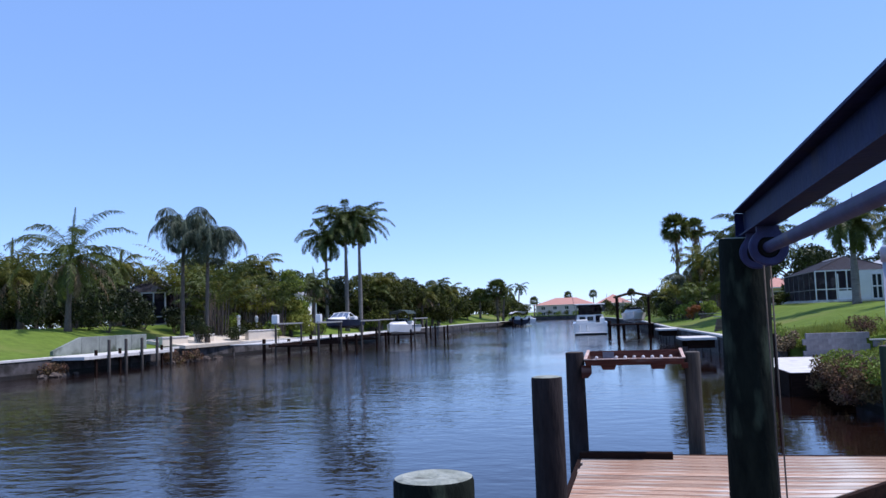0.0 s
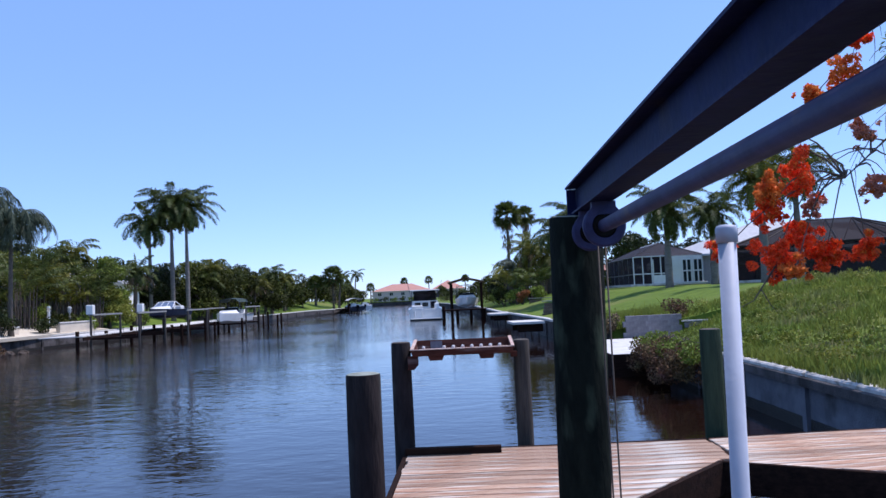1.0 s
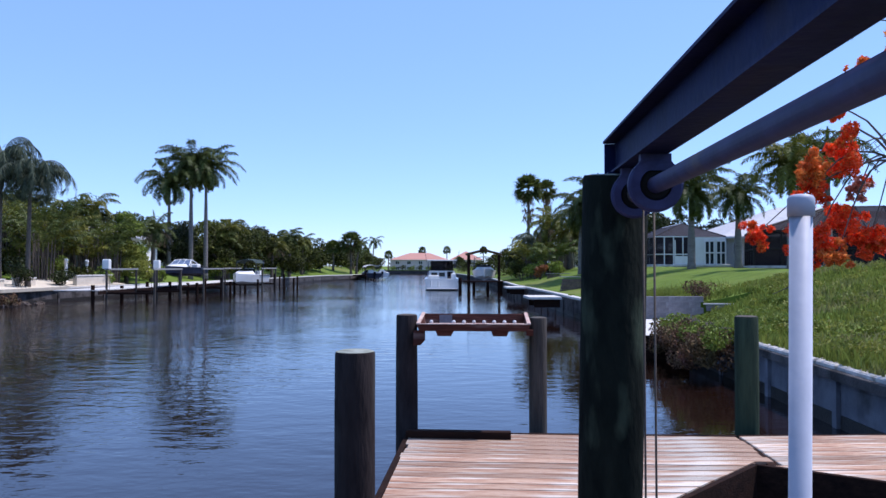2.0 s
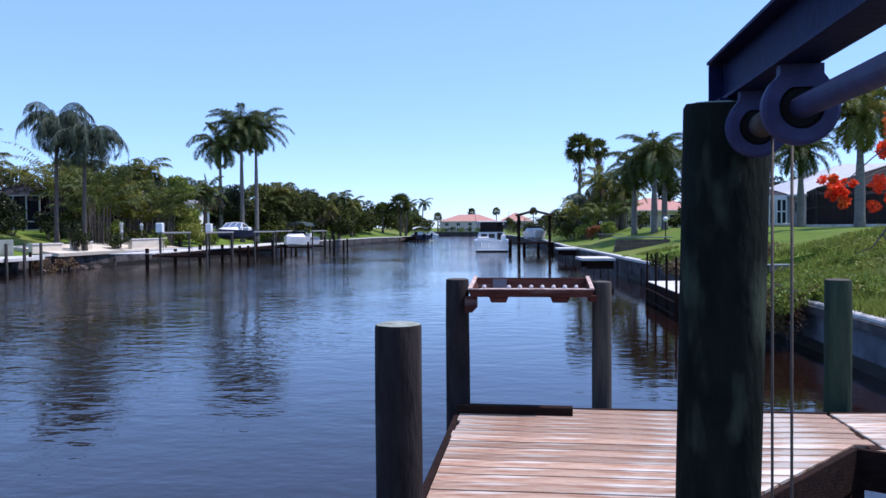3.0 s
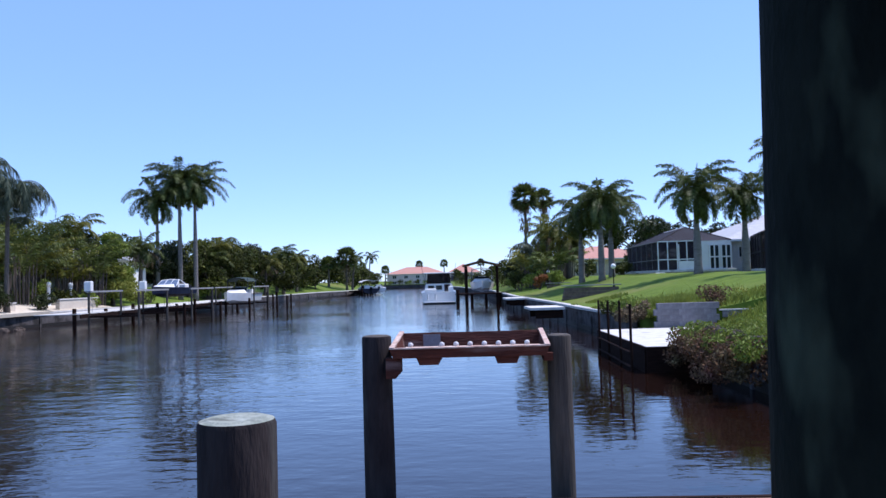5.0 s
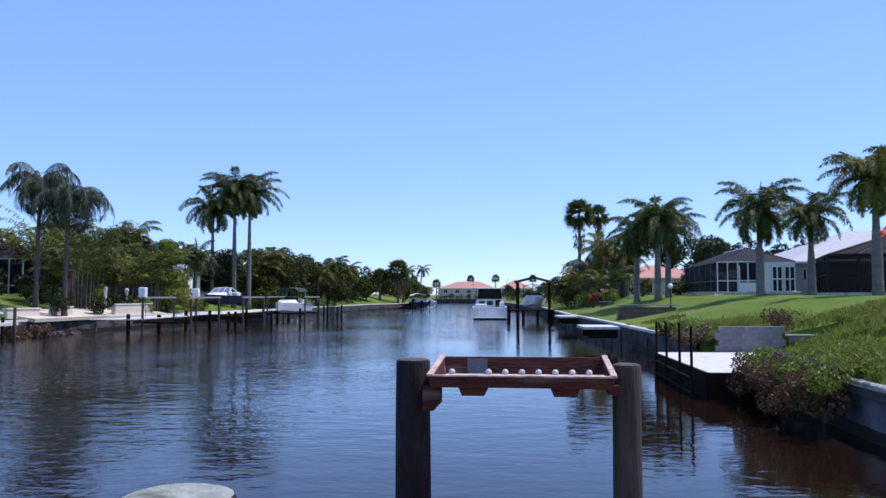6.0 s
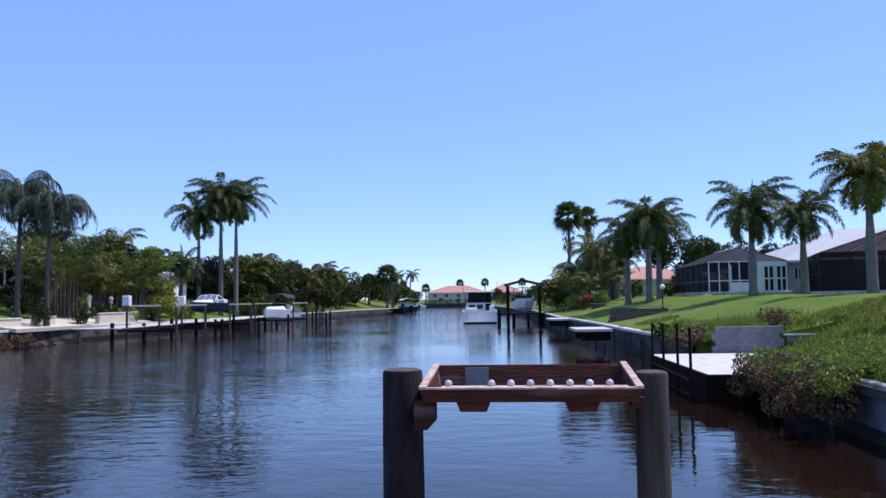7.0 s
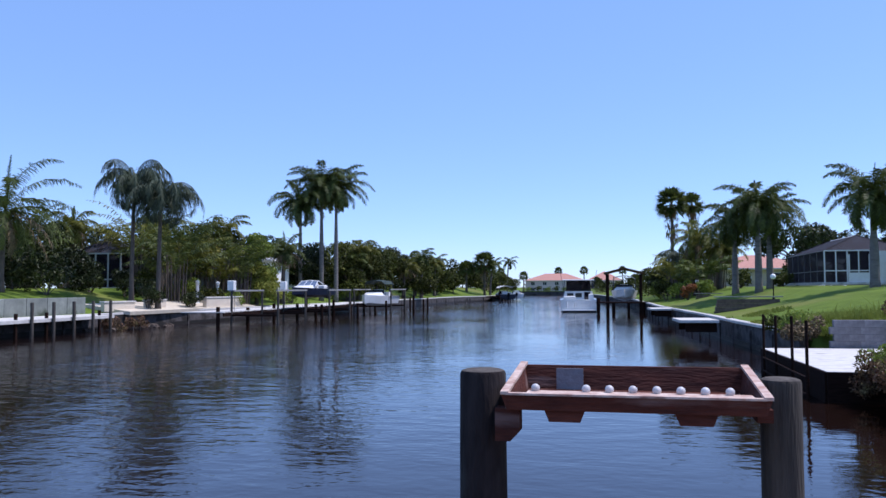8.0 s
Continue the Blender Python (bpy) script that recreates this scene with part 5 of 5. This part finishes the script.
def pool_cage(name, label, at, rz, w, d, eave, peak, bars, screen, roof, nx, ny, rail=0.75, front=None, kick=None):
    """Screen enclosure: posts, rails and sloping beams with mesh between."""
    root = thing(name, label, "pool cage", at, rz)
    b = 0.05
    tw, td = w * 0.5, d * 0.5
    b = 0.05 if front is None else 0.036
    fw = w if front is None else front
    deep = d > w
    # On deep cages the white side bars turn grey, their shade painted in.
    sb, shade_bars = (0.022, LIFTGREY) if deep else (b, bars)
    top = [(tw, tw), (tw, d - tw)] if deep else [(tw * 0.75, td), (w - tw * 0.75, td)]
    part("screen_front", Shape().box((fw / 2, 0, eave / 2), (fw, 0.012, eave)), screen, root, "fine mesh screen")
    if kick:
        part("kick_panel", Shape().box(((kick[0] + kick[1]) / 2, -0.05, 0.36), (kick[1] - kick[0], 0.05, 0.72)), WHITEBAR, root, "white kick panel")
        for x in kick:
            part("door_post", Shape().box((x, -0.06, 0.95), (0.08, 0.07, 1.9)), bars, root)
    for x in (0, w):
        part("screen_side", Shape().box((x, d / 2, eave / 2), (0.012, d, eave)), screen, root, "fine mesh screen")
    rs = Shape()
    if deep:
        rs.quad((0, 0, eave), (w, 0, eave), (*top[0], peak)).quad((w, d, eave), (0, d, eave), (*top[1], peak))
        rs.quad((0, d, eave), (0, 0, eave), (*top[0], peak), (*top[1], peak)).quad((w, 0, eave), (w, d, eave), (*top[1], peak), (*top[0], peak))
    else:
        rs.quad((0, 0, eave), (w, 0, eave), (*top[1], peak), (*top[0], peak)).quad((w, d, eave), (0, d, eave), (*top[0], peak), (*top[1], peak))
        rs.quad((0, d, eave), (0, 0, eave), (*top[0], peak)).quad((w, 0, eave), (w, d, eave), (*top[1], peak))
    part("screen_roof", rs, roof, root, "sloping mesh roof panels")
    for i in range(nx + 1):
        x = fw * i / nx
        part("post", Shape().box((x, -0.02, eave / 2), (2 * b, 2 * b, eave)), bars, root)
        if not deep:
            tx = min(max(x, top[0][0]), top[1][0])
            part("roof_beam", Shape().tube([(x, 0, eave + 0.02), (tx, td, peak + 0.02)], b, 4), bars, root)
            part("roof_beam", Shape().tube([(x, d, eave + 0.02), (tx, td, peak + 0.02)], b, 4), bars, root)
    if deep:
        for x, y, k in ((0, 0, 0), (w, 0, 0), (0, d, 1), (w, d, 1)):
            part("roof_beam", Shape().tube([(x, y, eave + 0.02), (*top[k], peak + 0.02)], b, 4), roof, root)
        for y in (d * 0.36, d * 0.62):
            part("roof_strip", Shape().box((0, 0, 0), (0.22, 1.0, 0.03), m=Matrix.Translation((w * 0.72, y, eave + (peak - eave) * 0.56 + 0.05)) @ Matrix.Rotation(0.41, 4, "Y") @ Matrix.Rotation(1.2, 4, "Z")), WHITEBAR, root, "white roof strip")
    for i in range(1, ny + 1):
        for x in (0, w):
            part("post", Shape().box((x, d * i / ny, eave / 2), (2 * sb, 2 * sb, eave)), shade_bars, root)
    for z in (eave, rail):
        part("rail", Shape().box((fw / 2, -0.025, z), (fw, 2 * b, 2 * b)), bars, root)
        for x in (0, w):
            part("rail", Shape().box((x, d / 2, z), (2 * sb, d, 2 * sb)), shade_bars, root)
    part("ridge", Shape().tube([(*top[0], peak), (*top[1], peak)], b, 4), bars, root)
    part("slab", Shape().box((w / 2, d / 2, 0.03), (w + 0.5, d + 0.5, 0.16), 0, 0.02), CAP, root, "pale pool deck slab")
    return root


pool_cage("pool_cage", "white-framed screened pool cage with grey hipped mesh roof", (12.5, 62.0, 2.52), 0, 5.15, 12.0, 2.14, 3.25, WHITEBAR, SCREEN, ROOFSCREEN, 4, 6, 0.85, 2.7, (1.45, 2.65))
pool_cage("pool_cage", "bronze-framed dark screened pool cage beside a palm", (17.7, 56.0, 2.42), -13, 13.5, 7.0, 2.4, 4.1, BRONZEBAR, DARKSCREEN, DARKSCREEN, 8, 4, 1.2)


def house(name, label, at, rz, w, d, eave, peak, wall, roof, openings, storeys=1):
    root = thing(name, label, "house", at, rz)
    part("wall_body", Shape().box((w / 2, d / 2, eave / 2 - 0.3), (w, d, eave + 0.6)), wall, root)
    r, rim = hip_roof(0, w, 0, d, eave + 0.003, peak)
    rr_ = part("roof", r, roof, root, "hipped roof")
    part("eave_board", rim, WHITEBAR, rr_)
    for x, z, ww, hh, dr in openings:
        window(root, x, 0, z, ww, hh, dr)
    return root


house("house", "white stucco bungalow with light grey hipped roof", (17.85, 63.2, 2.45), 2, 17, 13, 2.25, 4.9, WHITEWALL, GREYROOF, ((0.9, 1.35, 0.5, 0.8, False), (9.5, 1.3, 1.6, 1.2, False)))
root = thing("garden_room", "white stucco room with sliding glass doors under the cage roof", "garden room", (15.24, 62.0, 2.5))
part("wall_body", Shape().box((1.2, 3.0, 1.02), (2.4, 6.0, 2.2)), WHITEWALL, root)
for x in (1.2, 2.02):
    window(root, x, 0, 0.98, 0.66, 1.72, True)
house("house", "low house with dark brown hipped roof", (23.0, 64.5, 2.3), 5, 16, 11, 2.6, 4.8, CREAM, BRONZEBAR, ((3, 1.2, 2, 1.4, False),))
house("house", "reddish-roofed house behind the bank palms", (9.5, 99.0, 2.0), 8, 11, 9, 2.4, 4.0, CREAM, TERRA, ((3, 1.3, 1.8, 1.2, False), (7, 1.3, 1.8, 1.2, False)))
pool_cage("pool_cage", "white-framed pool cage among dark planting", (-44.9, 64.0, 2.5), 6, 4.4, 5.0, 2.9, 4.3, WHITEBAR, SCREEN, ROOFSCREEN, 4, 3)
house("house", "white bungalow half hidden by tropical planting", (-50, 69.5, 2.5), 6, 18, 10, 2.6, 4.0, WHITEWALL, GREYROOF, ((4, 1.3, 1.8, 1.3, False), (12, 1.3, 1.8, 1.3, False)))
house("house", "cream bungalow behind the far docks", (-48, 96, 2.5), 3, 14, 10, 2.6, 4.4, CREAM, GREYROOF, ((4, 1.3, 1.8, 1.3, False), (9, 1.3, 1.8, 1.3, False)))

two = [(x, z, 1.3, 1.1, False) for x in (2.5, 6.5, 10.5, 14.5, 18.5) for z in (0.95, 2.85)]
house("house", "two-storey pale pink house with terracotta hipped roof", (-33.4, 276, 0.9), -2, 19, 12, 3.9, 6.3, PINKWALL, TERRA, two)
house("house", "pale pink house with a steep terracotta roof", (-12.8, 280, 0.9), 3, 11, 11, 3.9, 7.0, PINKWALL, TERRA, two[:6])
house("house", "pale pink house with terracotta roof beyond the bend", (7, 285, 0.9), 0, 16, 11, 3.6, 6.2, PINKWALL, TERRA, two[:4:2])
for x, y, cz, seed in ((-33.0, 268, 6.2, 401), (-24, 296, 8.2, 402), (-15, 298, 8.4, 403), (-1.5, 300, 8.4, 404), (10, 300, 8, 405), (-44, 290, 8, 406)):
    fan_palm(x, y, cz, seed, "distant fan palm by terracotta-roofed houses", 2.0, False, "distant palms")
for x, y, h, sp, seed in ((-38, 268, 5.0, 3.6, 417), (-40, 256, 5.5, 3.8, 418), (-46, 276, 6, 4.5, 419), (-9.5, 272, 3.6, 2.4, 420), (-14, 288, 5.5, 3.5, 421), (-47, 270, 6, 4, 411), (-58, 262, 7, 5, 412), (22, 270, 7, 5, 413), (6, 240, 6, 4, 414), (2, 200, 4, 3.0, 415)):
    broad_tree(x, y, h, sp, seed, "distant round tree near terracotta-roofed houses", LEAF, 1300, 0.34)
far = []
g = random.Random(31)
for i in range(150):
    a = math.radians(g.uniform(-70, 70))
    d = g.uniform(310, 420)
    far.append((d * math.sin(a) - 10, d * math.cos(a), 1.5 + g.uniform(1.0, 3.2), g.uniform(2.5, 4.5)))
for side in (-1, 1):
    for i in range(90):
        y = 20 + i * 3.2
        far.append(((wall_left(y) - g.uniform(38, 70)) if side < 0 else (wall_right(y) + g.uniform(46, 80)), y, 2.3 + g.uniform(1.5, 4.0), g.uniform(2.5, 4.2)))
for i in range(9):
    x = -31 + i * 2.9
    shrub(x, 264.5 + (i % 3), 1.2 + 0.5 * (i % 2), 1.4, 700 + i, "low shrub along the far canal end", LEAF if i % 2 else BRIGHTLEAF, 260, 0.2)
single("woods", leaf_cloud(77, far, 42000, 0.5, 0.9), LEAF, "distant belt of dark green trees around the gardens", "trees", kind="stuff")


# ---------------------------------------------------------------- neighbour's landing and the near right bank
root = thing("landing_slab", "pale concrete landing slab let into the bank", "dock slab", (0, 0, 0))
part("slab", Shape().loft([[(4.06, 24.11, z), (7.3, 24.11, z), (7.3, 30.9, z), (3.82, 30.6, z)] for z in (0.49, 0.63)]), CAP, root, "sunlit pale concrete")
for y in (24.5, 27.3, 30.2):
    part("beam", Shape().box((5.2, y, 0.33), (2.4, 0.25, 0.30)), FASCIA, root)
    part("leg", Shape().tube([(4.2, y, -1.8), (4.2, y, 0.3)], 0.13, 10), FASCIA, root)
# Deep dark boards down to the water stand in for the slab's shadow.
part("fender_board", Shape().box((3.92, 27.35, 0.16), (0.07, 6.5, 0.92), math.radians(2.1)), FASCIA, root, "dark boards added as the shade under the slab")
part("fender_board", Shape().box((5.0, 24.07, 0.16), (1.9, 0.07, 0.92)), FASCIA, root, "dark boards added as the shade under the slab")


def pole_rack():
    root = thing("pole_rack", "dark mooring poles with low cross bars along the landing", "mooring poles", (3.74, 27.1, 0))
    spots = ((0.04, -2.5, 1.66), (0.01, -1.1, 1.70), (0.0, 0.9, 1.64), (-0.04, 2.5, 1.62))
    for x, y, z in spots:
        part("pole", Shape().tube([(x, y, -1.8), (x, y, z - 0.02), (x, y, z)], [0.036, 0.034, 0.026], 8), FASCIA, root)
    for z in (0.45, 0.1):
        part("cross_bar", Shape().tube([(p[0] - 0.03, p[1], z) for p in spots], 0.028, 6), FASCIA, root)


pole_rack()
root = thing("block_wall", "grey concrete block retaining wall behind the landing", "retaining wall", (5.68, 31.0, 0.62), 0)
bl = Shape().box((0, 0, 0), (0.397, 0.19, 0.197), 0, 0.004).mesh("block", BLOCK)
for r in range(4):
    for i in range(5):
        part("block", bl, None, root, at=pose(0.2 + i * 0.4 + (0.1 if r % 2 else 0), (i - 2) * 0.004, 0.1 + r * 0.2))
root = thing("block_wall", "low grey block wall with a pale coping in weeds", "retaining wall", (7.9, 31.1, 0.62), 0)
for r in range(3):
    for i in range(5):
        part("block", bl, None, root, at=pose(0.2 + i * 0.4 + (0.2 if r % 2 else 0), 0, 0.06 + r * 0.165))
part("coping", Shape().box((1.0, 0, 0.535), (2.2, 0.26, 0.05), 0, 0.008), CAP, root)


def hanging_bush():
    root = thing("hanging_shrub", "sprawling weedy shrub hanging over the seawall", "shrub", (5.55, 21.4, 0.95))
    g = random.Random(4)
    brown, green, st = [], [], Shape()
    for i in range(110):
        x, y = g.uniform(-0.95, 0.4), g.uniform(-1.9, 2.5)
        z = 0.02 - max(0, 0.35 - x) * g.uniform(0.0, 0.50) - (0.12 if g.random() < 0.2 else 0.0)
        brown.append((x, y, z, g.uniform(0.16, 0.30)))
        st.tube([(0.75, y * 0.6, 0.0), (x * 0.4, y * 0.9, 0.2), (x, y, z)], [0.02, 0.012, 0.005], 5)
    for i in range(80):
        x, y = g.uniform(-0.75, 1.7), g.uniform(-2.3, 2.6)
        green.append((x, y, 0.14 + 0.08 * x - 0.14 * max(0, -0.2 - x), g.uniform(0.14, 0.30)))
    part("branching", st, BARK, root)
    part("dry_foliage", leaf_cloud(5, brown, 17000, 0.042, 0.95), BROWNLEAF, root, "brown and purple dry leaves")
    part("green_foliage", leaf_cloud(6, green, 13000, 0.042, 0.8), BRIGHTLEAF, root, "fresh green leaves")


hanging_bush()
shrub(5.1, 31.5, 0.75, 0.6, 501, "tan dry scrub at the end of the landing", DRYFROND, 1100, 0.06, base=0.75)
shrub(5.2, 33.0, 0.7, 0.8, 502, "green weeds at the seawall", BRIGHTLEAF, 700, 0.06, base=0.9)
shrub(5.0, 34.5, 0.5, 0.6, 503, "green weeds at the seawall", LEAF, 600, 0.06, base=0.9)
shrub(7.9, 31.7, 0.75, 0.7, 504, "purple-brown weedy shrub beside the block wall", BROWNLEAF, 900, 0.05)


def meadow():
    """Rough grass of the vacant lot and tufts along the lawn."""
    g = np.random.default_rng(8)
    s = Shape()
    n = 0
    while n < 90000:
        y = -3 + 49 * g.random() ** 1.2
        x = wall_right(y) + 0.06 + 17 * g.random() ** 1.4
        if 23.9 < y < 31.2 and x < wall_right(y) + 2.0:
            continue
        k = noise.noise((x * 0.5, y * 0.5, 0.3))
        if y > 34 and (k < 0.12 or x > wall_right(y) + 3):
            continue
        h = (0.05 + 0.15 * g.random() ** 1.5) * (1.2 + 1.2 * k) * (0.5 if y > 33 else 1.0)
        z = ground_z(x, y)
        a, w_ = g.random() * 6.283, 0.008 + 0.008 * g.random() + 0.0004 * y
        dx, dy = math.cos(a) * w_, math.sin(a) * w_
        bx, by = (g.random() - 0.5) * h * 0.9, (g.random() - 0.5) * h * 0.9
        k0 = len(s.v)
        s.v += [(x - dx, y - dy, z - 0.02), (x + dx, y + dy, z - 0.02), (x + bx * 0.4 + dx * 0.7, y + by * 0.4 + dy * 0.7, z + h * 0.6), (x + bx, y + by, z + h), (x + bx * 0.4 - dx * 0.7, y + by * 0.4 - dy * 0.7, z + h * 0.6)]
        s.f.append((k0, k0 + 1, k0 + 2, k0 + 3, k0 + 4))
        n += 1
    single("grass", s, BLADES, "rough uncut grass and weeds on the lot", "grass", kind="stuff")
    weeds = []
    r = random.Random(12)
    for i in range(800):
        y = 8 + 25 * r.random()
        x = wall_right(y) + 0.2 + 12 * r.random() ** 2.2
        if 23.7 < y < 31.4 and x < wall_right(y) + 2.2:
            continue
        if noise.noise((x * 0.55, y * 0.45, 1.7)) < -0.02 + 0.05 * (x - wall_right(y)):
            continue
        weeds.append((x, y, ground_z(x, y) + 0.08, r.uniform(0.10, 0.24)))
    single("weeds", leaf_cloud(13, weeds, 30000, 0.034, 0.7), BRIGHTLEAF, "low leafy weeds scattered through the grass", "weeds", kind="stuff")
    clumps = []
    for i in range(170):
        y = 9 + 24 * r.random()
        x = wall_right(y) + 0.4 + 9 * r.random() ** 1.4
        if 23.6 < y < 31.5 and x < wall_right(y) + 2.3:
            continue
        clumps.append((x, y, ground_z(x, y) + 0.13, r.uniform(0.14, 0.32)))
    single("leafy_weeds", leaf_cloud(15, clumps, 15000, 0.046, 0.8), YELLOWLEAF, "leafy yellow-green weed clumps in the grass", "weeds", kind="stuff")
    t = Shape()
    for i in range(6500):
        y = 33.6 + abs(r.gauss(0, 1.8))
        x = wall_right(y) + 0.8 + abs(r.gauss(0, 1.1))
        z, h, a = ground_z(x, y), r.uniform(0.14, 0.50), r.uniform(0, 6.283)
        dx, dy, bx, by = 0.011 * math.cos(a), 0.011 * math.sin(a), r.gauss(0, 0.13), r.gauss(0, 0.13)
        t.quad((x - dx, y - dy, z - 0.03), (x + dx, y + dy, z - 0.03), (x + bx * 0.4 + dx, y + by * 0.4, z + h * 0.6), (x + bx, y + by, z + h), (x + bx * 0.4 - dx, y + by * 0.4, z + h * 0.6))
    single("tall_weeds", t, BLADES, "tall yellow-green weeds by the seawall", "weeds", kind="stuff")


meadow()


def flame_tree():
    """Royal poinciana on the lot; its low branches reach out over the seawall."""
    x0, y0 = 10.4, 14.6
    gz = ground_z(x0, y0)
    root = thing("flame_tree", "royal poinciana with orange-red flower clusters on bare branches", "tree", (x0, y0, gz))
    g = random.Random(17)
    st = Shape().tube([(0, 0, -0.3), (0.05, 0, 0.8), (-0.15, 0, 2.0), (-0.5, -0.1, 3.2)], [0.30, 0.24, 0.20, 0.15], 14)
    part("trunk", st, BARK, root, smooth=True)
    limbs = [((-0.5, -0.1, 3.0), (-1.7, -0.2, 4.3), (-3.2, -0.4, 4.2), (-4.0, -0.5, 3.2)),
             ((-0.5, -0.1, 3.2), (-1.8, 0.3, 4.9), (-3.2, 0.2, 5.0), (-4.2, -0.2, 4.2)),
             ((-0.4, 0, 2.8), (-1.5, 0.1, 3.6), (-3.0, -0.3, 3.3), (-4.4, -0.6, 2.2)),
             ((-0.5, 0, 3.2), (0.6, 0.8, 4.5), (2.0, 1.5, 5.2), (3.4, 2.0, 5.0)),
             ((-0.5, 0, 3.2), (0.2, -1.0, 4.6), (0.8, -2.4, 5.2), (1.2, -3.8, 5.0)),
             ((-0.4, 0, 3.0), (0.2, 1.2, 4.4), (0.0, 2.6, 5.0), (-0.2, 4.0, 4.9))]
    for p in limbs:
        part("limb", Shape().tube(p, [0.10, 0.05, 0.022, 0.010], 8), BARK, root, smooth=True)
    spots = ((5.33, 3.98, 0.30, 0), (4.86, 3.50, 0.22, 0), (4.80, 3.86, 0.19, 1), (4.87, 2.79, 0.30, 0), (5.41, 3.15, 0.25, 0), (5.60, 2.80, 0.25, 0), (6.22, 2.90, 0.17, 0), (4.06, 2.93, 0.15, 0),
             (5.20, 4.66, 0.12, 0), (6.24, 6.05, 0.16, 0), (6.72, 5.36, 0.24, 0), (6.38, 3.80, 0.17, 2), (6.75, 3.85, 0.18, 2), (5.62, 3.62, 0.15, 2), (6.36, 4.70, 0.15, 2), (6.05, 5.58, 0.24, 1), (5.52, 5.22, 0.19, 1),
             (5.05, 2.60, 0.16, 1), (7.2, 4.6, 0.25, 0), (7.6, 5.7, 0.3, 0), (7.0, 3.0, 0.25, 1))
    for wx, wz, r, kind in spots:
        c = Vector((wx - x0, g.uniform(13.7, 14.3) - y0, wz - gz))
        p = min((Vector(l[k]).lerp(Vector(l[k + 1]), f / 6) for l in limbs[:3] for k in (1, 2) for f in range(7)), key=lambda q: (q - c).length + 0.5 * abs(q.x - c.x - 0.5) + g.uniform(0, 0.25))
        pull = Vector((g.uniform(-.2, .2), g.uniform(-.15, .15), g.uniform(0.25, 0.55)))
        arc = [p.lerp(c, f) + pull * (4 * f * (1 - f)) * min(1.0, (c - p).length) + Vector((g.uniform(-.025, .025), g.uniform(-.025, .025), g.uniform(-.025, .025))) * (1 if 0 < f < 1 else 0) for f in (0, 0.2, 0.4, 0.6, 0.8, 1)]
        part("twig", Shape().tube(arc, [0.018, 0.016, 0.013, 0.011, 0.009, 0.006], 6), BARK, root)
        blobs = [(c.x + g.gauss(0, r * 0.5), c.y + g.gauss(0, r * 0.5), c.z + g.gauss(0, r * 0.5), r * g.uniform(0.16, 0.4)) for _ in range(24)]
        part("blossom_head", leaf_cloud(int(wx * 100), blobs, int(5200 * r), 0.036, 1.0), (PETAL, PETALPALE, PETALPINK)[kind], root, ("bright orange-red blossoms", "orange blossoms", "faded pinkish blossoms")[kind])["kind"] = "stuff"
        if g.random() < 0.5:
            part("blossom_head", leaf_cloud(int(wx * 100) + 7, blobs[:4], int(1100 * r), 0.036, 1.0), PETALPALE, root, "orange blossoms")["kind"] = "stuff"
    tw = Shape()
    for i in range(60):
        l = g.choice(limbs[:3])
        k = g.choice((1, 2)); p = Vector(l[k]).lerp(Vector(l[k + 1]), g.random())
        d = Vector((g.uniform(-0.5, 0.1), g.uniform(-0.3, 0.3), g.uniform(-0.1, 0.3)))
        pts = [p]
        for j in range(5):
            pts.append(pts[-1] + d * 0.42 + Vector((g.uniform(-.04, .04), g.uniform(-.04, .04), -0.055 * j)))
        tw.tube(pts, [0.013, 0.011, 0.009, 0.007, 0.005, 0.003], 5)
        if i % 3 == 0:
            tw.tube([pts[3], pts[3] + Vector((g.uniform(-.2, .1), g.uniform(-.2, .2), -0.12)), pts[3] + Vector((g.uniform(-.3, .1), g.uniform(-.2, .2), -0.32))], [0.007, 0.005, 0.003], 5)
    hook = [(4.87 - x0, 14.0 - y0, 2.7 - gz), (4.62 - x0, 14.0 - y0, 2.35 - gz), (4.50 - x0, 14.0 - y0, 2.18 - gz), (4.28 - x0, 14.0 - y0, 2.08 - gz)]
    tw.tube(hook, [0.016, 0.012, 0.008, 0.005], 6)
    tw.tube([hook[1], (4.75 - x0, -0.6, 2.1 - gz), (4.84 - x0, -0.6, 2.0 - gz)], [0.01, 0.007, 0.004], 5)
    part("twig_tracery", tw, BARK, root)["kind"] = "stuff"
    up = [(g.gauss(1.0, 2.2), g.gauss(1.0, 1.8), 4.6 + g.gauss(0, 0.5), g.uniform(0.4, 0.8)) for _ in range(30)]
    up = [b for b in up if b[0] > -2.2]
    part("leaves", leaf_cloud(91, up, 5000, 0.07, 0.7), BRIGHTLEAF, root, "light feathery green leaves")


flame_tree()
